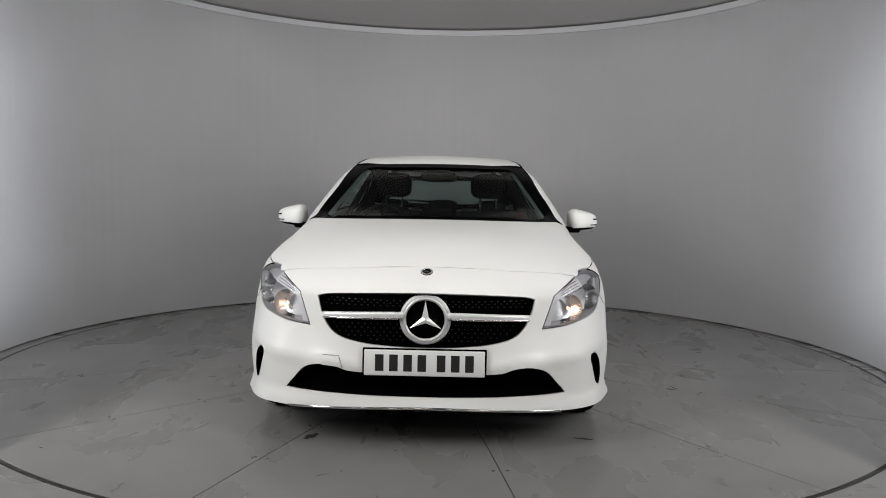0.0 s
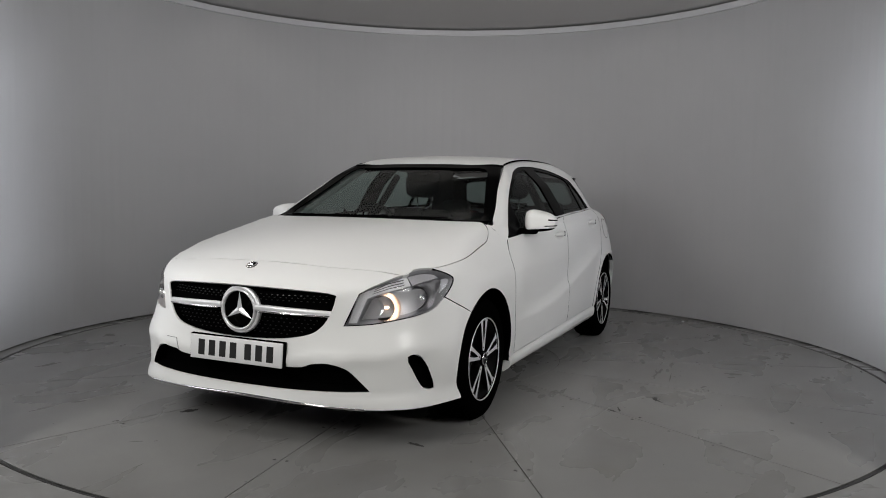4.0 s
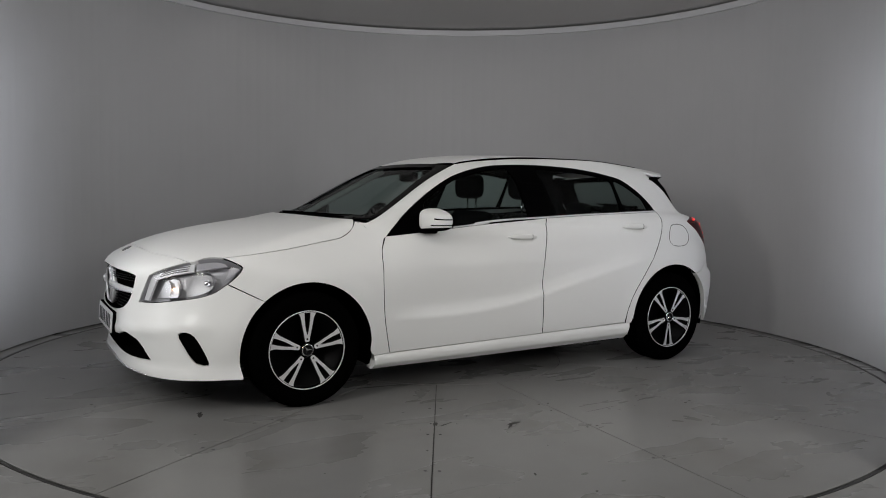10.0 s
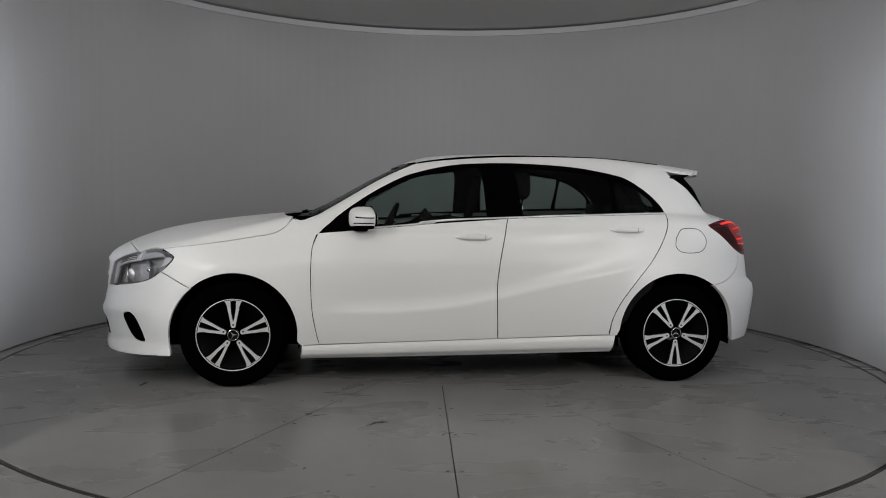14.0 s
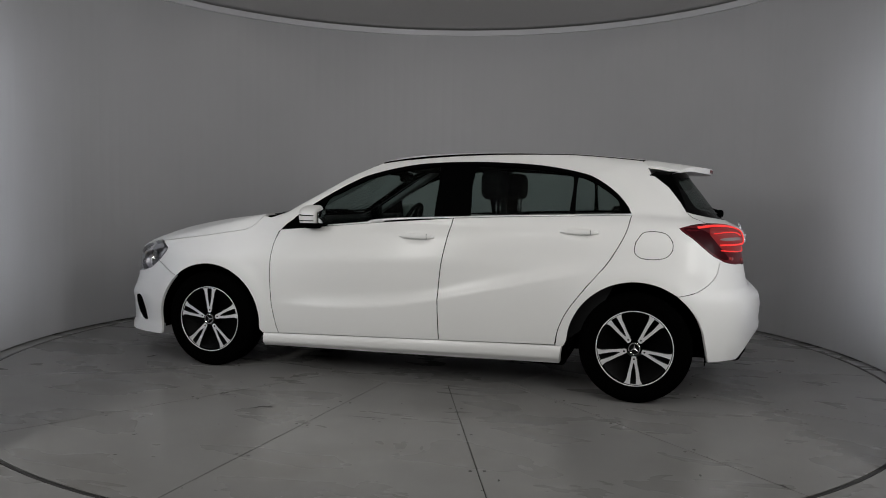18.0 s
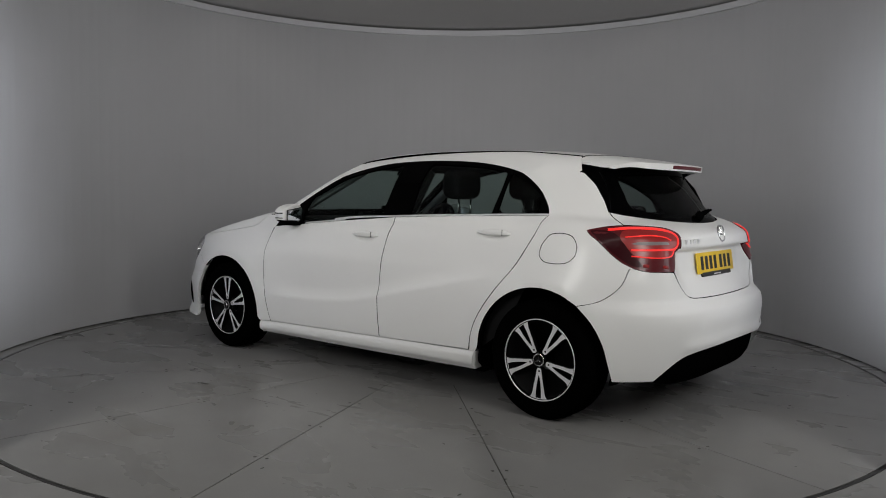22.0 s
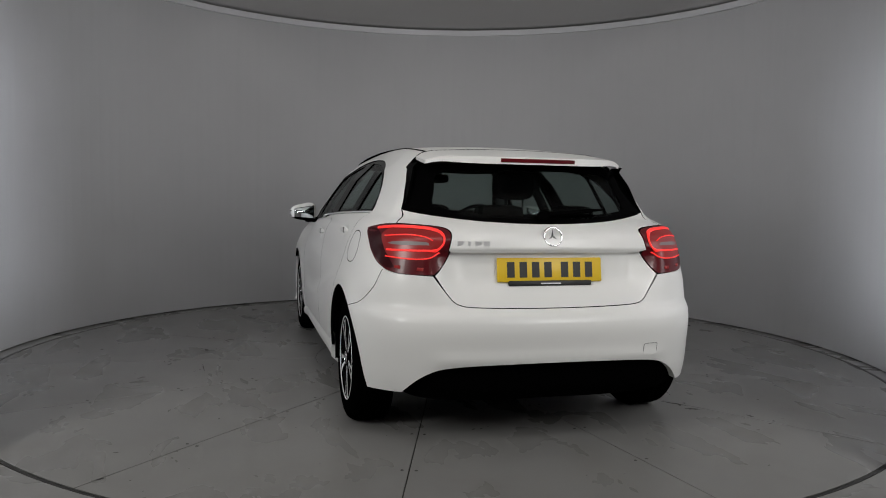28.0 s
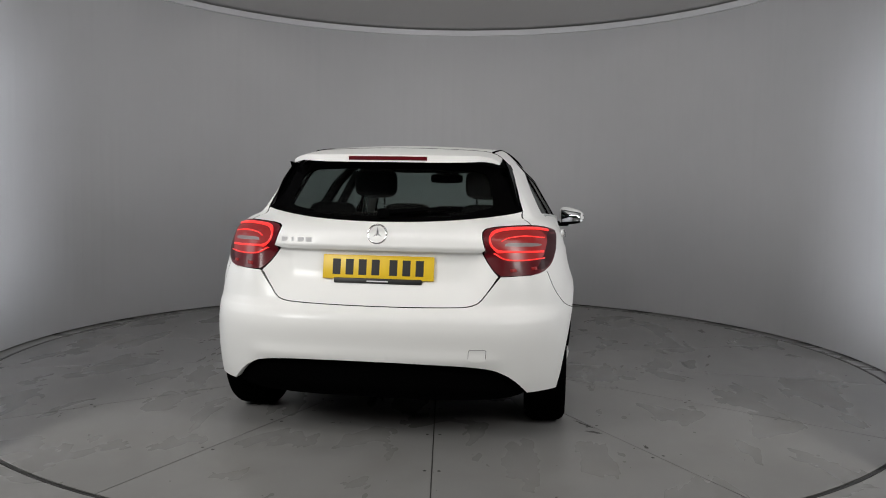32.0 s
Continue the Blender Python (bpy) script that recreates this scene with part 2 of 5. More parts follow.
for k in range(SECTORS):
    a = radians(SEAM_A + 360 / SECTORS * k)
    for r in (1.38, 1.83, 2.32):
        for side in (-0.030, 0.030):
            if bolt_me is None:
                bm = bmesh.new()
                bmesh.ops.create_circle(bm, cap_ends=True, radius=0.0075, segments=10)
                bmesh.ops.solidify(bm, geom=bm.faces[:], thickness=-0.0008)
                ob = part("bolt", bm, SEAM, turntable, smooth=False)
                bolt_me = ob.data
            else:
                ob = new("bolt", bolt_me)
                ob.parent = turntable
            ob.location = (r * math.cos(a) - side * math.sin(a), r * math.sin(a) + side * math.cos(a), 0.0004)
rng = random.Random(4)
for x, y, length, width, turn in ((0.48, 1.60, 0.13, 0.028, 15), (0.52, 1.63, 0.09, 0.016, 40), (0.84, 1.43, 0.07, 0.03, 60), (0.80, 1.46, 0.10, 0.015, 20), (-0.10, 1.60, 0.30, 0.008, 5), (-0.30, -1.66, 0.20, 0.010, 50),
                                 (1.90, -0.55, 0.11, 0.05, -20), (1.84, 0.74, 0.10, 0.03, 80), (-1.80, -1.25, 0.06, 0.02, 10), (-1.50, -0.98, 0.16, 0.02, 40), (-1.62, -1.02, 0.10, 0.03, 70), (0.10, -1.72, 0.24, 0.012, 8)):
    bm = bmesh.new()
    n = 22
    ring = []
    for i in range(n):
        a = 2 * math.pi * i / n
        k = 0.55 + 0.6 * rng.random()
        ring.append(bm.verts.new((length / 2 * math.cos(a) * k, width / 2 * math.sin(a) * k, 0.0004)))
    bm.faces.new(ring)
    bmesh.ops.transform(bm, matrix=pose(x, y, 0, 0, 0, turn), verts=bm.verts[:])
    part("scuff_mark", bm, SEAM, turntable, smooth=False)


def speck_mesh():
    """A flat crumb of dirt with an uneven outline."""
    bm = bmesh.new()
    ring = [bm.verts.new((math.cos(2 * math.pi * i / 7) * (0.6 + 0.5 * rng.random()), math.sin(2 * math.pi * i / 7) * (0.5 + 0.4 * rng.random()), 0)) for i in range(7)]
    bm.faces.new(ring)
    bmesh.ops.solidify(bm, geom=bm.faces[:], thickness=-0.08)
    return bm


speck_data = None
for k in range(150):
    r, a = 0.9 + 1.95 * math.sqrt(rng.random()), 2 * math.pi * rng.random()
    if k % 3 == 0:
        a = radians(SEAM_A + 360 / SECTORS * rng.randrange(SECTORS)) + rng.gauss(0, 0.018) / r
    if speck_data is None:
        ob = part("dirt_speck", speck_mesh(), SEAM, turntable, smooth=False)
        speck_data = ob.data
    else:
        ob = new("dirt_speck", speck_data)
        ob.parent = turntable
    size = 0.0025 + 0.006 * rng.random() ** 3
    ob.matrix_local = pose(r * math.cos(a), r * math.sin(a), 0.0003, 0, 0, 360 * rng.random()) @ Matrix.Diagonal((size * (1 + 1.5 * rng.random()), size, 0.006, 1))


# ---- the car's outer skin, as one smooth solid ----
def curve(*keys):
    """A smooth function through (x, value) keys, without overshoot."""
    ks = sorted(keys)
    xs, ys = np.array([k[0] for k in ks]), np.array([k[1] for k in ks])
    h, d = np.diff(xs), np.diff(ys) / np.diff(xs)
    m = np.concatenate(([d[0]], np.where(d[:-1] * d[1:] > 0, 2 * d[:-1] * d[1:] / np.where(d[:-1] + d[1:] == 0, 1, d[:-1] + d[1:]), 0), [d[-1]]))

    def f(x):
        x = np.clip(x, xs[0], xs[-1])
        i = np.clip(np.searchsorted(xs, x) - 1, 0, len(h) - 1)
        t = (x - xs[i]) / h[i]
        return (ys[i] * (1 + 2 * t) * (1 - t) ** 2 + h[i] * m[i] * t * (1 - t) ** 2
                + ys[i + 1] * t * t * (3 - 2 * t) + h[i] * m[i + 1] * t * t * (t - 1))
    return f


def smax(a, b, k):
    h = np.maximum(k - np.abs(a - b), 0) / k
    return np.maximum(a, b) + h * h * k / 4


def step(a, b, x):
    t = np.clip((x - a) / (b - a), 0, 1)
    return t * t * (3 - 2 * t)


NOSE_X = curve((0.15, 2.10), (0.22, 2.16), (0.30, 2.20), (0.42, 2.22), (0.55, 2.222), (0.65, 2.235), (0.74, 2.245), (0.85, 2.22), (1.1, 2.15))
TAIL_X = curve((0.15, -1.94), (0.27, -2.015), (0.40, -2.035), (0.54, -2.05), (0.60, -2.04), (0.65, -1.992), (0.76, -1.978), (0.90, -1.958), (0.965, -1.945), (1.0, -1.90), (1.03, -1.845), (1.1, -1.78))
WIDTH = curve((0.15, 0.856), (0.25, 0.870), (0.34, 0.882), (0.46, 0.890), (0.60, 0.893), (0.72, 0.886), (0.82, 0.866), (0.90, 0.848), (0.97, 0.822), (1.04, 0.79), (1.12, 0.74))
PLAN = curve((-1.5, 0.0), (-1.0, 0.0), (0.0, -0.003), (0.9, -0.012), (1.35, -0.004), (1.7, 0.0))
NOSE_P = curve((0.25, 3.5), (0.40, 3.25), (0.55, 2.65), (0.70, 2.36), (0.9, 2.3))
HOOD = curve((-2.2, 0.97), (-1.9, 1.012), (-1.75, 1.045), (-1.5, 1.075), (-1.3, 1.09), (-0.3, 1.06), (0.6, 1.035), (1.0, 1.018), (1.15, 1.004), (1.53, 0.960), (1.73, 0.928), (1.88, 0.896), (2.03, 0.848), (2.13, 0.803), (2.20, 0.758), (2.27, 0.69), (2.4, 0.5))
CROWN = curve((-1.9, 0.03), (-1.3, 0.08), (-1.0, 0.10), (0.6, 0.10), (1.0, 0.03), (1.3, 0.09), (1.6, 0.15), (1.9, 0.20), (2.1, 0.22))
LINE = curve((-1.15, 0.735), (-0.9, 0.69), (-0.5, 0.60), (-0.2, 0.53), (0.1, 0.475), (0.5, 0.445), (0.9, 0.44))
ROOF = curve((-2.0, 1.30), (-1.8, 1.336), (-1.54, 1.377), (-1.25, 1.410), (-0.84, 1.436), (-0.43, 1.440), (-0.03, 1.428), (0.17, 1.408), (0.37, 1.368), (0.6, 1.30), (1.2, 1.0))
CABIN = curve((-2.0, -0.17), (-1.6, -0.098), (-1.3, -0.048), (-0.9, -0.008), (-0.3, 0.0), (0.2, -0.006), (0.6, -0.026), (0.95, -0.05), (1.2, -0.09))


def skin(x, y, z):
    """Below zero inside the car's skin, above it outside."""
    y = np.abs(y)
    w = WIDTH(z) + PLAN(x)
    w = w - 0.058 * step(0.70, 0.93, z) * step(0.65, 1.12, x) * (1 - 0.7 * step(1.3, 1.75, x))
    ridge = z - LINE(x)
    w = w - 0.020 * (1 - (1 - np.clip(ridge / 0.085, 0, 1)) ** 2) * (1 - step(0.07, 0.34, ridge)) * step(-1.25, -0.85, x) * (1 - step(0.55, 0.95, x))
    for ax in (1.35, -1.35):
        r = np.hypot(x - ax, z - 0.31)
        w = w + 0.012 * step(0.50, 0.385, r)
    xf, xr = NOSE_X(z) - 1.35, -1.2 - TAIL_X(z)
    p = np.where(x > 0, NOSE_P(z), 3.65)
    ex = np.where(x > 1.35, (x - 1.35) / xf, np.where(x < -1.2, (-1.2 - x) / xr, 0.0))
    q = (np.maximum(ex, 0) ** p + (y / w) ** p) ** (1 / p)
    side = (q - 1) * 0.8
    # the hollow for the rear number plate
    side = side + 0.066 * (1 - step(0.40, 0.60, y + 0.10 * np.abs(z - 0.85))) * step(0.61, 0.79, z) * (1 - step(0.892, 0.903, z)) * (x < -1.5)
    low = smax(side, (z - HOOD(x) + CROWN(x) * y * y) * 0.9, 0.06)
    up = np.maximum(z, 1.0) - 1.016
    g = (y - (0.80 - 0.58 * up - 0.10 * up ** 2 + CABIN(x))) * 0.86
    g = smax(g, (z - ROOF(x) + 0.005 + 0.085 * y * y) * 0.95, 0.09)
    shield = (x - np.interp(z, [0.9, 1.0, 1.16, 1.26, 1.335, 1.43], [1.14, 0.985, 0.70, 0.525, 0.375, 0.16]) + 0.17 * y * y) * 0.55
    g = smax(g, shield, 0.035)
    rear = (-1.835 + (z - 1.02) * 0.78 + 0.46 * y * y - x) * 0.78
    g = np.maximum(smax(g, rear, 0.03), 0.985 - z)
    k = 0.025
    h = np.maximum(k - np.abs(low - g), 0) / k
    return np.minimum(low, g) - h * h * k / 4


def meet(origins, ways, reach=1.6):
    """The first points at which rays meet the skin; rays that miss stop where they come nearest."""
    o, d = np.asarray(origins, float), np.asarray(ways, float)
    n = int(reach / 0.02)
    lo, hi = np.zeros(len(o)), np.zeros(len(o))
    near_f = skin(*o.T)
    left = np.arange(len(o))
    for i in range(n):
        b = reach * (i + 1) / n
        f = skin(*(o[left] + d[left] * b).T)
        hit = f < 0
        lo[left[hit]], hi[left[hit]] = b - reach / n, b
        left, f = left[~hit], f[~hit]
        better = f < near_f[left]
        lo[left[better]] = hi[left[better]] = b
        near_f[left[better]] = f[better]
        if not len(left):
            break
    for _ in range(18):
        mid = (lo + hi) / 2
        f = skin(*(o + d * mid[:, None]).T)
        lo, hi = np.where(f > 0, mid, lo), np.where(f > 0, hi, mid)
    return o + d * ((lo + hi) / 2)[:, None]


def gradient(p, e=0.004):
    p = np.asarray(p, float)
    n = np.stack([skin(*(p + e * v).T) - skin(*(p - e * v).T) for v in np.eye(3)], 1)
    return n / (np.linalg.norm(n, axis=1)[:, None] + 1e-12)


# the ways in which flat outlines are laid onto the skin: from (u, v) to a start and a direction
def from_side(u, v):
    return np.stack([u, np.full_like(u, 1.35), v], 1), np.tile([0.0, -1.0, 0.0], (len(u), 1))


def from_above(u, v):
    return np.stack([u, v, np.full_like(u, 1.75)], 1), np.tile([0.0, 0.0, -1.0], (len(u), 1))


def from_shoulder(u, v):
    c = math.sqrt(0.5)
    return np.stack([u, 0.95 - v * c, 0.95 + v * c], 1), np.tile([0.0, -c, -c], (len(u), 1))


def from_front(u, v):
    a = np.radians(u)
    d = np.stack([np.cos(a), np.sin(a), 0 * a], 1)
    return np.array([1.2, 0, 0]) + d * 1.5 + np.stack([0 * v, 0 * v, v], 1), -d


def from_back(u, v):
    a = np.radians(u)
    d = np.stack([-np.cos(a), np.sin(a), 0 * a], 1)
    return np.array([-1.1, 0, 0]) + d * 1.5 + np.stack([0 * v, 0 * v, v], 1), -d


def from_rear(u, v):
    return np.stack([-2.6 + 0 * u, u, v], 1), np.tile([1.0, 0.0, 0.0], (len(u), 1))


def from_dome(u, v):
    a = np.radians(v)
    d = np.stack([0 * a, np.sin(a), np.cos(a)], 1)
    return np.stack([u, 0 * u, 0.45 + 0 * u], 1) + d * 1.4, -d


def from_shield(u, v):
    return np.stack([1.0 + 0 * u, u, v], 1), np.tile([-1.0, 0.0, 0.0], (len(u), 1))


SCALE = {from_front: 0.0165, from_back: 0.0165}   # metres a unit of u, for even meshes


def laid(way, pts):
    p = np.array([q[:2] for q in pts], float)
    return meet(*way(p[:, 0], p[:, 1]))


def seen(way, P):
    """The flat place of skin points in one of the ways above."""
    x, y, z = np.asarray(P).T
    if way is from_side:
        q = (x, z)
    elif way is from_above:
        q = (x, y)
    elif way is from_shoulder:
        q = (x, (z - y) * math.sqrt(0.5))
    elif way is from_front:
        q = (np.degrees(np.arctan2(y, x - 1.2)), z)
    elif way is from_back:
        q = (np.degrees(np.arctan2(y, -1.1 - x)), z)
    elif way is from_dome:
        q = (x, np.degrees(np.arctan2(y, z - 0.45)))
    else:
        q = (y, z)
    return [tuple(v) for v in np.stack(q, 1)]


def moved(pts, a, b):
    """An outline given in the way a, as it is in the way b; corner marks stay."""
    return [(*q, *p[2:]) for p, q in zip(pts, seen(b, laid(a, pts)))]


def turned(half):
    """A whole outline from its half: (u, v) from the middle line round to the middle line, u mirrored."""
    return list(half) + [(-p[0], *p[1:]) for p in half[::-1] if abs(p[0]) > 1e-6]


def turned_v(half):
    return list(half) + [(p[0], -p[1], *p[2:]) for p in half[::-1] if abs(p[1]) > 1e-6]


def smooth_line(pts, su, sv, gap, closed=True):
    """A dense line through the points; those with a third item are corners."""
    n = len(pts)
    P = np.array([(p[0] * su, p[1] * sv) for p in pts])
    out = []
    for i in range(n if closed else n - 1):
        a, b = P[i], P[(i + 1) % n]
        before, after = P[i - 1], P[(i + 2) % n]
        length = np.linalg.norm(b - a)
        if length < 1e-9:
            continue
        ta = (b - a) if len(pts[i]) > 2 or (not closed and i == 0) else (b - before) * length / (length + np.linalg.norm(a - before) + 1e-9)
        tb = (b - a) if len(pts[(i + 1) % n]) > 2 or (not closed and i == n - 2) else (after - a) * length / (length + np.linalg.norm(after - b) + 1e-9)
        k = max(1, int(round(length / gap)))
        for j in range(k):
            t = j / k
            out.append(a * (1 + 2 * t) * (1 - t) ** 2 + ta * t * (1 - t) ** 2 + b * t * t * (3 - 2 * t) + tb * t * t * (t - 1))
    if not closed:
        out.append(P[-1])
    return np.array(out)


def dense(pts, gap=0.03):
    """The points of a smooth open line, close together, so that two panels share one edge."""
    q = smooth_line(pts, 1.0, 1.0, gap, closed=False)
    return [(float(a), float(b)) for a, b in q]


def inside(poly, q):
    x, y = q[:, 0], q[:, 1]
    hit = np.zeros(len(q), bool)
    a, b = poly, np.roll(poly, -1, 0)
    for (x0, y0), (x1, y1) in zip(a, b):
        if y0 != y1:
            hit ^= ((y0 > y) != (y1 > y)) & (x < (x1 - x0) * (y - y0) / (y1 - y0) + x0)
    return hit


def inset(poly, d):
    area2 = np.sum(poly[:, 0] * np.roll(poly[:, 1], -1) - np.roll(poly[:, 0], -1) * poly[:, 1])
    t = np.roll(poly, -1, 0) - np.roll(poly, 1, 0)
    t /= np.linalg.norm(t, axis=1)[:, None] + 1e-12
    n = np.stack([-t[:, 1], t[:, 0]], 1) * (1 if area2 > 0 else -1)
    return poly + n * d


def fill(outline, holes=(), su=1.0, sv=1.0, grid=0.03, gap=0.0022, edge=None):
    """Triangles over a flat outline with holes: points (scaled) and faces."""
    edge = edge or grid * 0.7
    loops = [inset(smooth_line(outline, su, sv, edge), gap)] + [inset(smooth_line(h, su, sv, edge), -gap) for h in holes]
    main = loops[0]
    lo, hi = main.min(0), main.max(0)
    rows = []
    k = 0
    yy = lo[1] + grid * 0.5
    while yy < hi[1]:
        xx = np.arange(lo[0] + grid * (0.5 if k % 2 else 1.0), hi[0], grid)
        rows.append(np.stack([xx, np.full(len(xx), yy)], 1))
        yy += grid * 0.866
        k += 1
    q = np.concatenate(rows) if rows else np.zeros((0, 2))
    ok = inside(main, q)
    for h in loops[1:]:
        ok &= ~inside(h, q)
    q = q[ok]
    for lp in loops:
        if len(q):
            q = q[np.min(np.linalg.norm(q[:, None] - lp[None], axis=2), axis=1) > grid * 0.55]
    verts = np.concatenate(loops + [q])
    edges, at = [], 0
    for lp in loops:
        edges += [(at + i, at + (i + 1) % len(lp)) for i in range(len(lp))]
        at += len(lp)
    from mathutils.geometry import delaunay_2d_cdt
    vs, _, fs, *_ = delaunay_2d_cdt([Vector(v) for v in verts], edges, [], 0, 1e-7)
    vs = np.array([tuple(v) for v in vs])
    tri = np.array([f for f in fs if len(f) == 3])
    c = vs[tri].mean(1)
    ok = inside(main, c)
    for h in loops[1:]:
        ok &= ~inside(h, c)
    return vs, tri[ok]


def panel_mesh(outline, way, holes=(), grid=0.03, gap=0.0022, off=0.0, lip=0.014, edge=None, bend=None):
    """A sheet on the car's skin: a smooth face and an edge turned inward."""
    su = SCALE.get(way, 1.0)
    sv = 0.0125 if way is from_dome else 1.0
    q, tri = fill(outline, holes, su, sv, grid, gap, edge)
    P = meet(*way(q[:, 0] / su, q[:, 1] / sv))
    N = gradient(P)
    P = P + N * off
    if bend is not None:
        P = bend(P, N)
    a, b, c = P[tri[:, 0]], P[tri[:, 1]], P[tri[:, 2]]
    if np.sum(np.cross(b - a, c - a) * N[tri[:, 0]]) < 0:
        tri = tri[:, ::-1]
    verts, faces = [tuple(p) for p in P], [tuple(int(i) for i in f) for f in tri]
    if lip:
        count, order = {}, []
        for f in faces:
            for i in range(3):
                e = (f[i], f[(i + 1) % 3])
                count[frozenset(e)] = count.get(frozenset(e), 0) + 1
                order.append(e)
        twin = {}

        def rim(i):
            if i not in twin:
                twin[i] = len(verts)
                verts.append(tuple(P[i]))
                verts.append(tuple(P[i] - N[i] * lip))
            return twin[i]
        for a, b in order:
            if count[frozenset((a, b))] == 1:
                i, j = rim(a), rim(b)
                faces.append((j, i, i + 1, j + 1))
    return verts, faces, len(tri)


def sheet(name, parent, material, outline, way, label="", both=True, **more):
    """A panel as a part; both: its mirror image on the other side too."""
    dark = more.pop("dark", True)
    verts, faces, n_face = panel_mesh(outline, way, **more)
    # gap shade put into the colour: turned-in edges of white panels are black
    shade_edge = dark and material is PAINT and more.get("lip", 0.014) < 0.025
    made = []
    for s in ((1, -1) if both else (1,)):
        me = bpy.data.meshes.new(name)
        me.from_pydata([(x, y * s, z) for x, y, z in verts], [], faces if s > 0 else [f[::-1] for f in faces])
        me.materials.append(material)
        me.polygons.foreach_set("use_smooth", [True] * len(me.polygons))
        if shade_edge:
            me.materials.append(BLACK)
            me.polygons.foreach_set("material_index", [0] * n_face + [1] * (len(faces) - n_face))
        ob = new(name, me)
        ob.parent = parent[len(made)] if isinstance(parent, list) else parent
        if label:
            ob["label"] = label
        made.append(ob)
    return made


def ribbon(name, parent, material, pts, way, width, off, label="", both=True, thick=0.004):
    """A narrow raised strip along a line on the skin."""
    su, sv = SCALE.get(way, 1.0), (0.0125 if way is from_dome else 1.0)
    line = smooth_line(pts, su, sv, 0.012, closed=False)
    t = np.gradient(line, axis=0)
    t /= np.linalg.norm(t, axis=1)[:, None]
    n = np.stack([-t[:, 1], t[:, 0]], 1)
    rows = []
    for k, h in ((-0.5, -0.5), (-0.5, 0.6), (-0.25, 1.0), (0.25, 1.0), (0.5, 0.6), (0.5, -0.5)):
        q = line + n * width * k
        P = meet(*way(q[:, 0] / su, q[:, 1] / sv))
        rows.append(P + gradient(P) * (off + thick * h))
    rows = np.array(rows)
    m = len(line)
    made = []
    for s in ((1, -1) if both else (1,)):
        bm = bmesh.new()
        V = [[bm.verts.new((x, y * s, z)) for x, y, z in r] for r in rows]
        for i in range(5):
            for j in range(m - 1):
                bm.faces.new((V[i][j], V[i][j + 1], V[i + 1][j + 1], V[i + 1][j]))
        bm.faces.new([V[i][0] for i in range(6)])
        bm.faces.new([V[i][-1] for i in range(5, -1, -1)])
        bmesh.ops.recalc_face_normals(bm, faces=bm.faces)
        made.append(part(name, bm, material, parent[len(made)] if isinstance(parent, list) else parent, label))
    return made


def arch(ax, r, a0, a1, n):
    """Points of a wheel arch as seen from the side, from a0 to a1 degrees."""
    return [(ax + r * math.cos(radians(a0 + (a1 - a0) * i / (n - 1))), 0.31 + r * math.sin(radians(a0 + (a1 - a0) * i / (n - 1)))) for i in range(n)]


# ---- the car ----
C = 1   # marks a corner
car = tagged(new("car"), "white five-door hatchback car parked on the turntable", "car")

BELT = [(0.867, 0.910), (0.537, 0.941), (0.198, 0.973), (-0.275, 1.011), (-0.6, 1.027), (-0.95, 1.040), (-1.306, 1.053)]
DOOR_FRONT = [(0.898, 0.834), (0.906, 0.751), (0.907, 0.618), (0.897, 0.449), (0.871, 0.312), (0.855, 0.251, C)]
DOOR_MID = [(-0.215, 0.283, C), (-0.206, 0.561), (-0.220, 0.731), (-0.244, 0.866), (-0.275, 1.011, C)]
DOOR_REAR = [(-0.908, 0.305, C), (-0.926, 0.395), (-0.972, 0.500), (-1.072, 0.639), (-1.179, 0.769), (-1.246, 0.879), (-1.286, 0.965), (-1.299, 1.02), (-1.306, 1.053, C)]
HANDLES = ((-0.060, 0.890), (-1.022, 0.945))


def handle_dent(P, N):
    """Hollows in the doors behind the handles."""
    x, y, z = P.T
    d = 0 * x
    for hx, hz in HANDLES:
        r = np.hypot((x - hx + 0.005) / 0.098, (z - hz + 0.002) / 0.034)
        d = d - 0.016 * (1 - step(0.25, 1.0, r))
    return P + N * d[:, None]


def sill_form(P, N):
    """A narrow shelf under the doors, a flat flank, and a foot that tucks in."""
    x, y, z = P.T
    top, low = 0.246 + (0.957 - x) * 0.0299, 0.158 + (0.962 - x) * 0.0169
    k = (z - low) / (top - low)
    d = 0.013 * step(1.0, 0.72, k) - 0.030 * step(0.42, 0.0, k)
    return P + N * d[:, None]


sheet("front_door", car, PAINT, [(0.867, 0.910, C), *DOOR_FRONT, *DOOR_MID, *BELT[1:3][::-1]], from_side, grid=0.015, gap=0.0026, bend=handle_dent)
sheet("rear_door", car, PAINT, [DOOR_MID[4], *DOOR_MID[1:4][::-1], DOOR_MID[0], *DOOR_REAR, *BELT[4:6][::-1]], from_side, grid=0.015, gap=0.0026, bend=handle_dent)
sheet("sill", car, PAINT, [(0.957, 0.246, C), (-0.215, 0.283), (-0.950, 0.303, C), (-0.930, 0.190, C), (0.015, 0.172), (0.962, 0.158, C)], from_side, grid=0.014, off=-0.002, lip=0.05, bend=sill_form)

LAMP = [(28.6, 0.567, C), (35.4, 0.574), (42.3, 0.591), (47.9, 0.607), (52.2, 0.632), (55.9, 0.677), (58.6, 0.722), (59.8, 0.761), (58.0, 0.780), (55.2, 0.797), (51.0, 0.807),
        (47.0, 0.800), (43.0, 0.782), (38.9, 0.760), (35.0, 0.734), (32.3, 0.710, C), (31.0, 0.660), (29.7, 0.61)]
LAMP_SIDE = moved(LAMP[5:10], from_front, from_side)
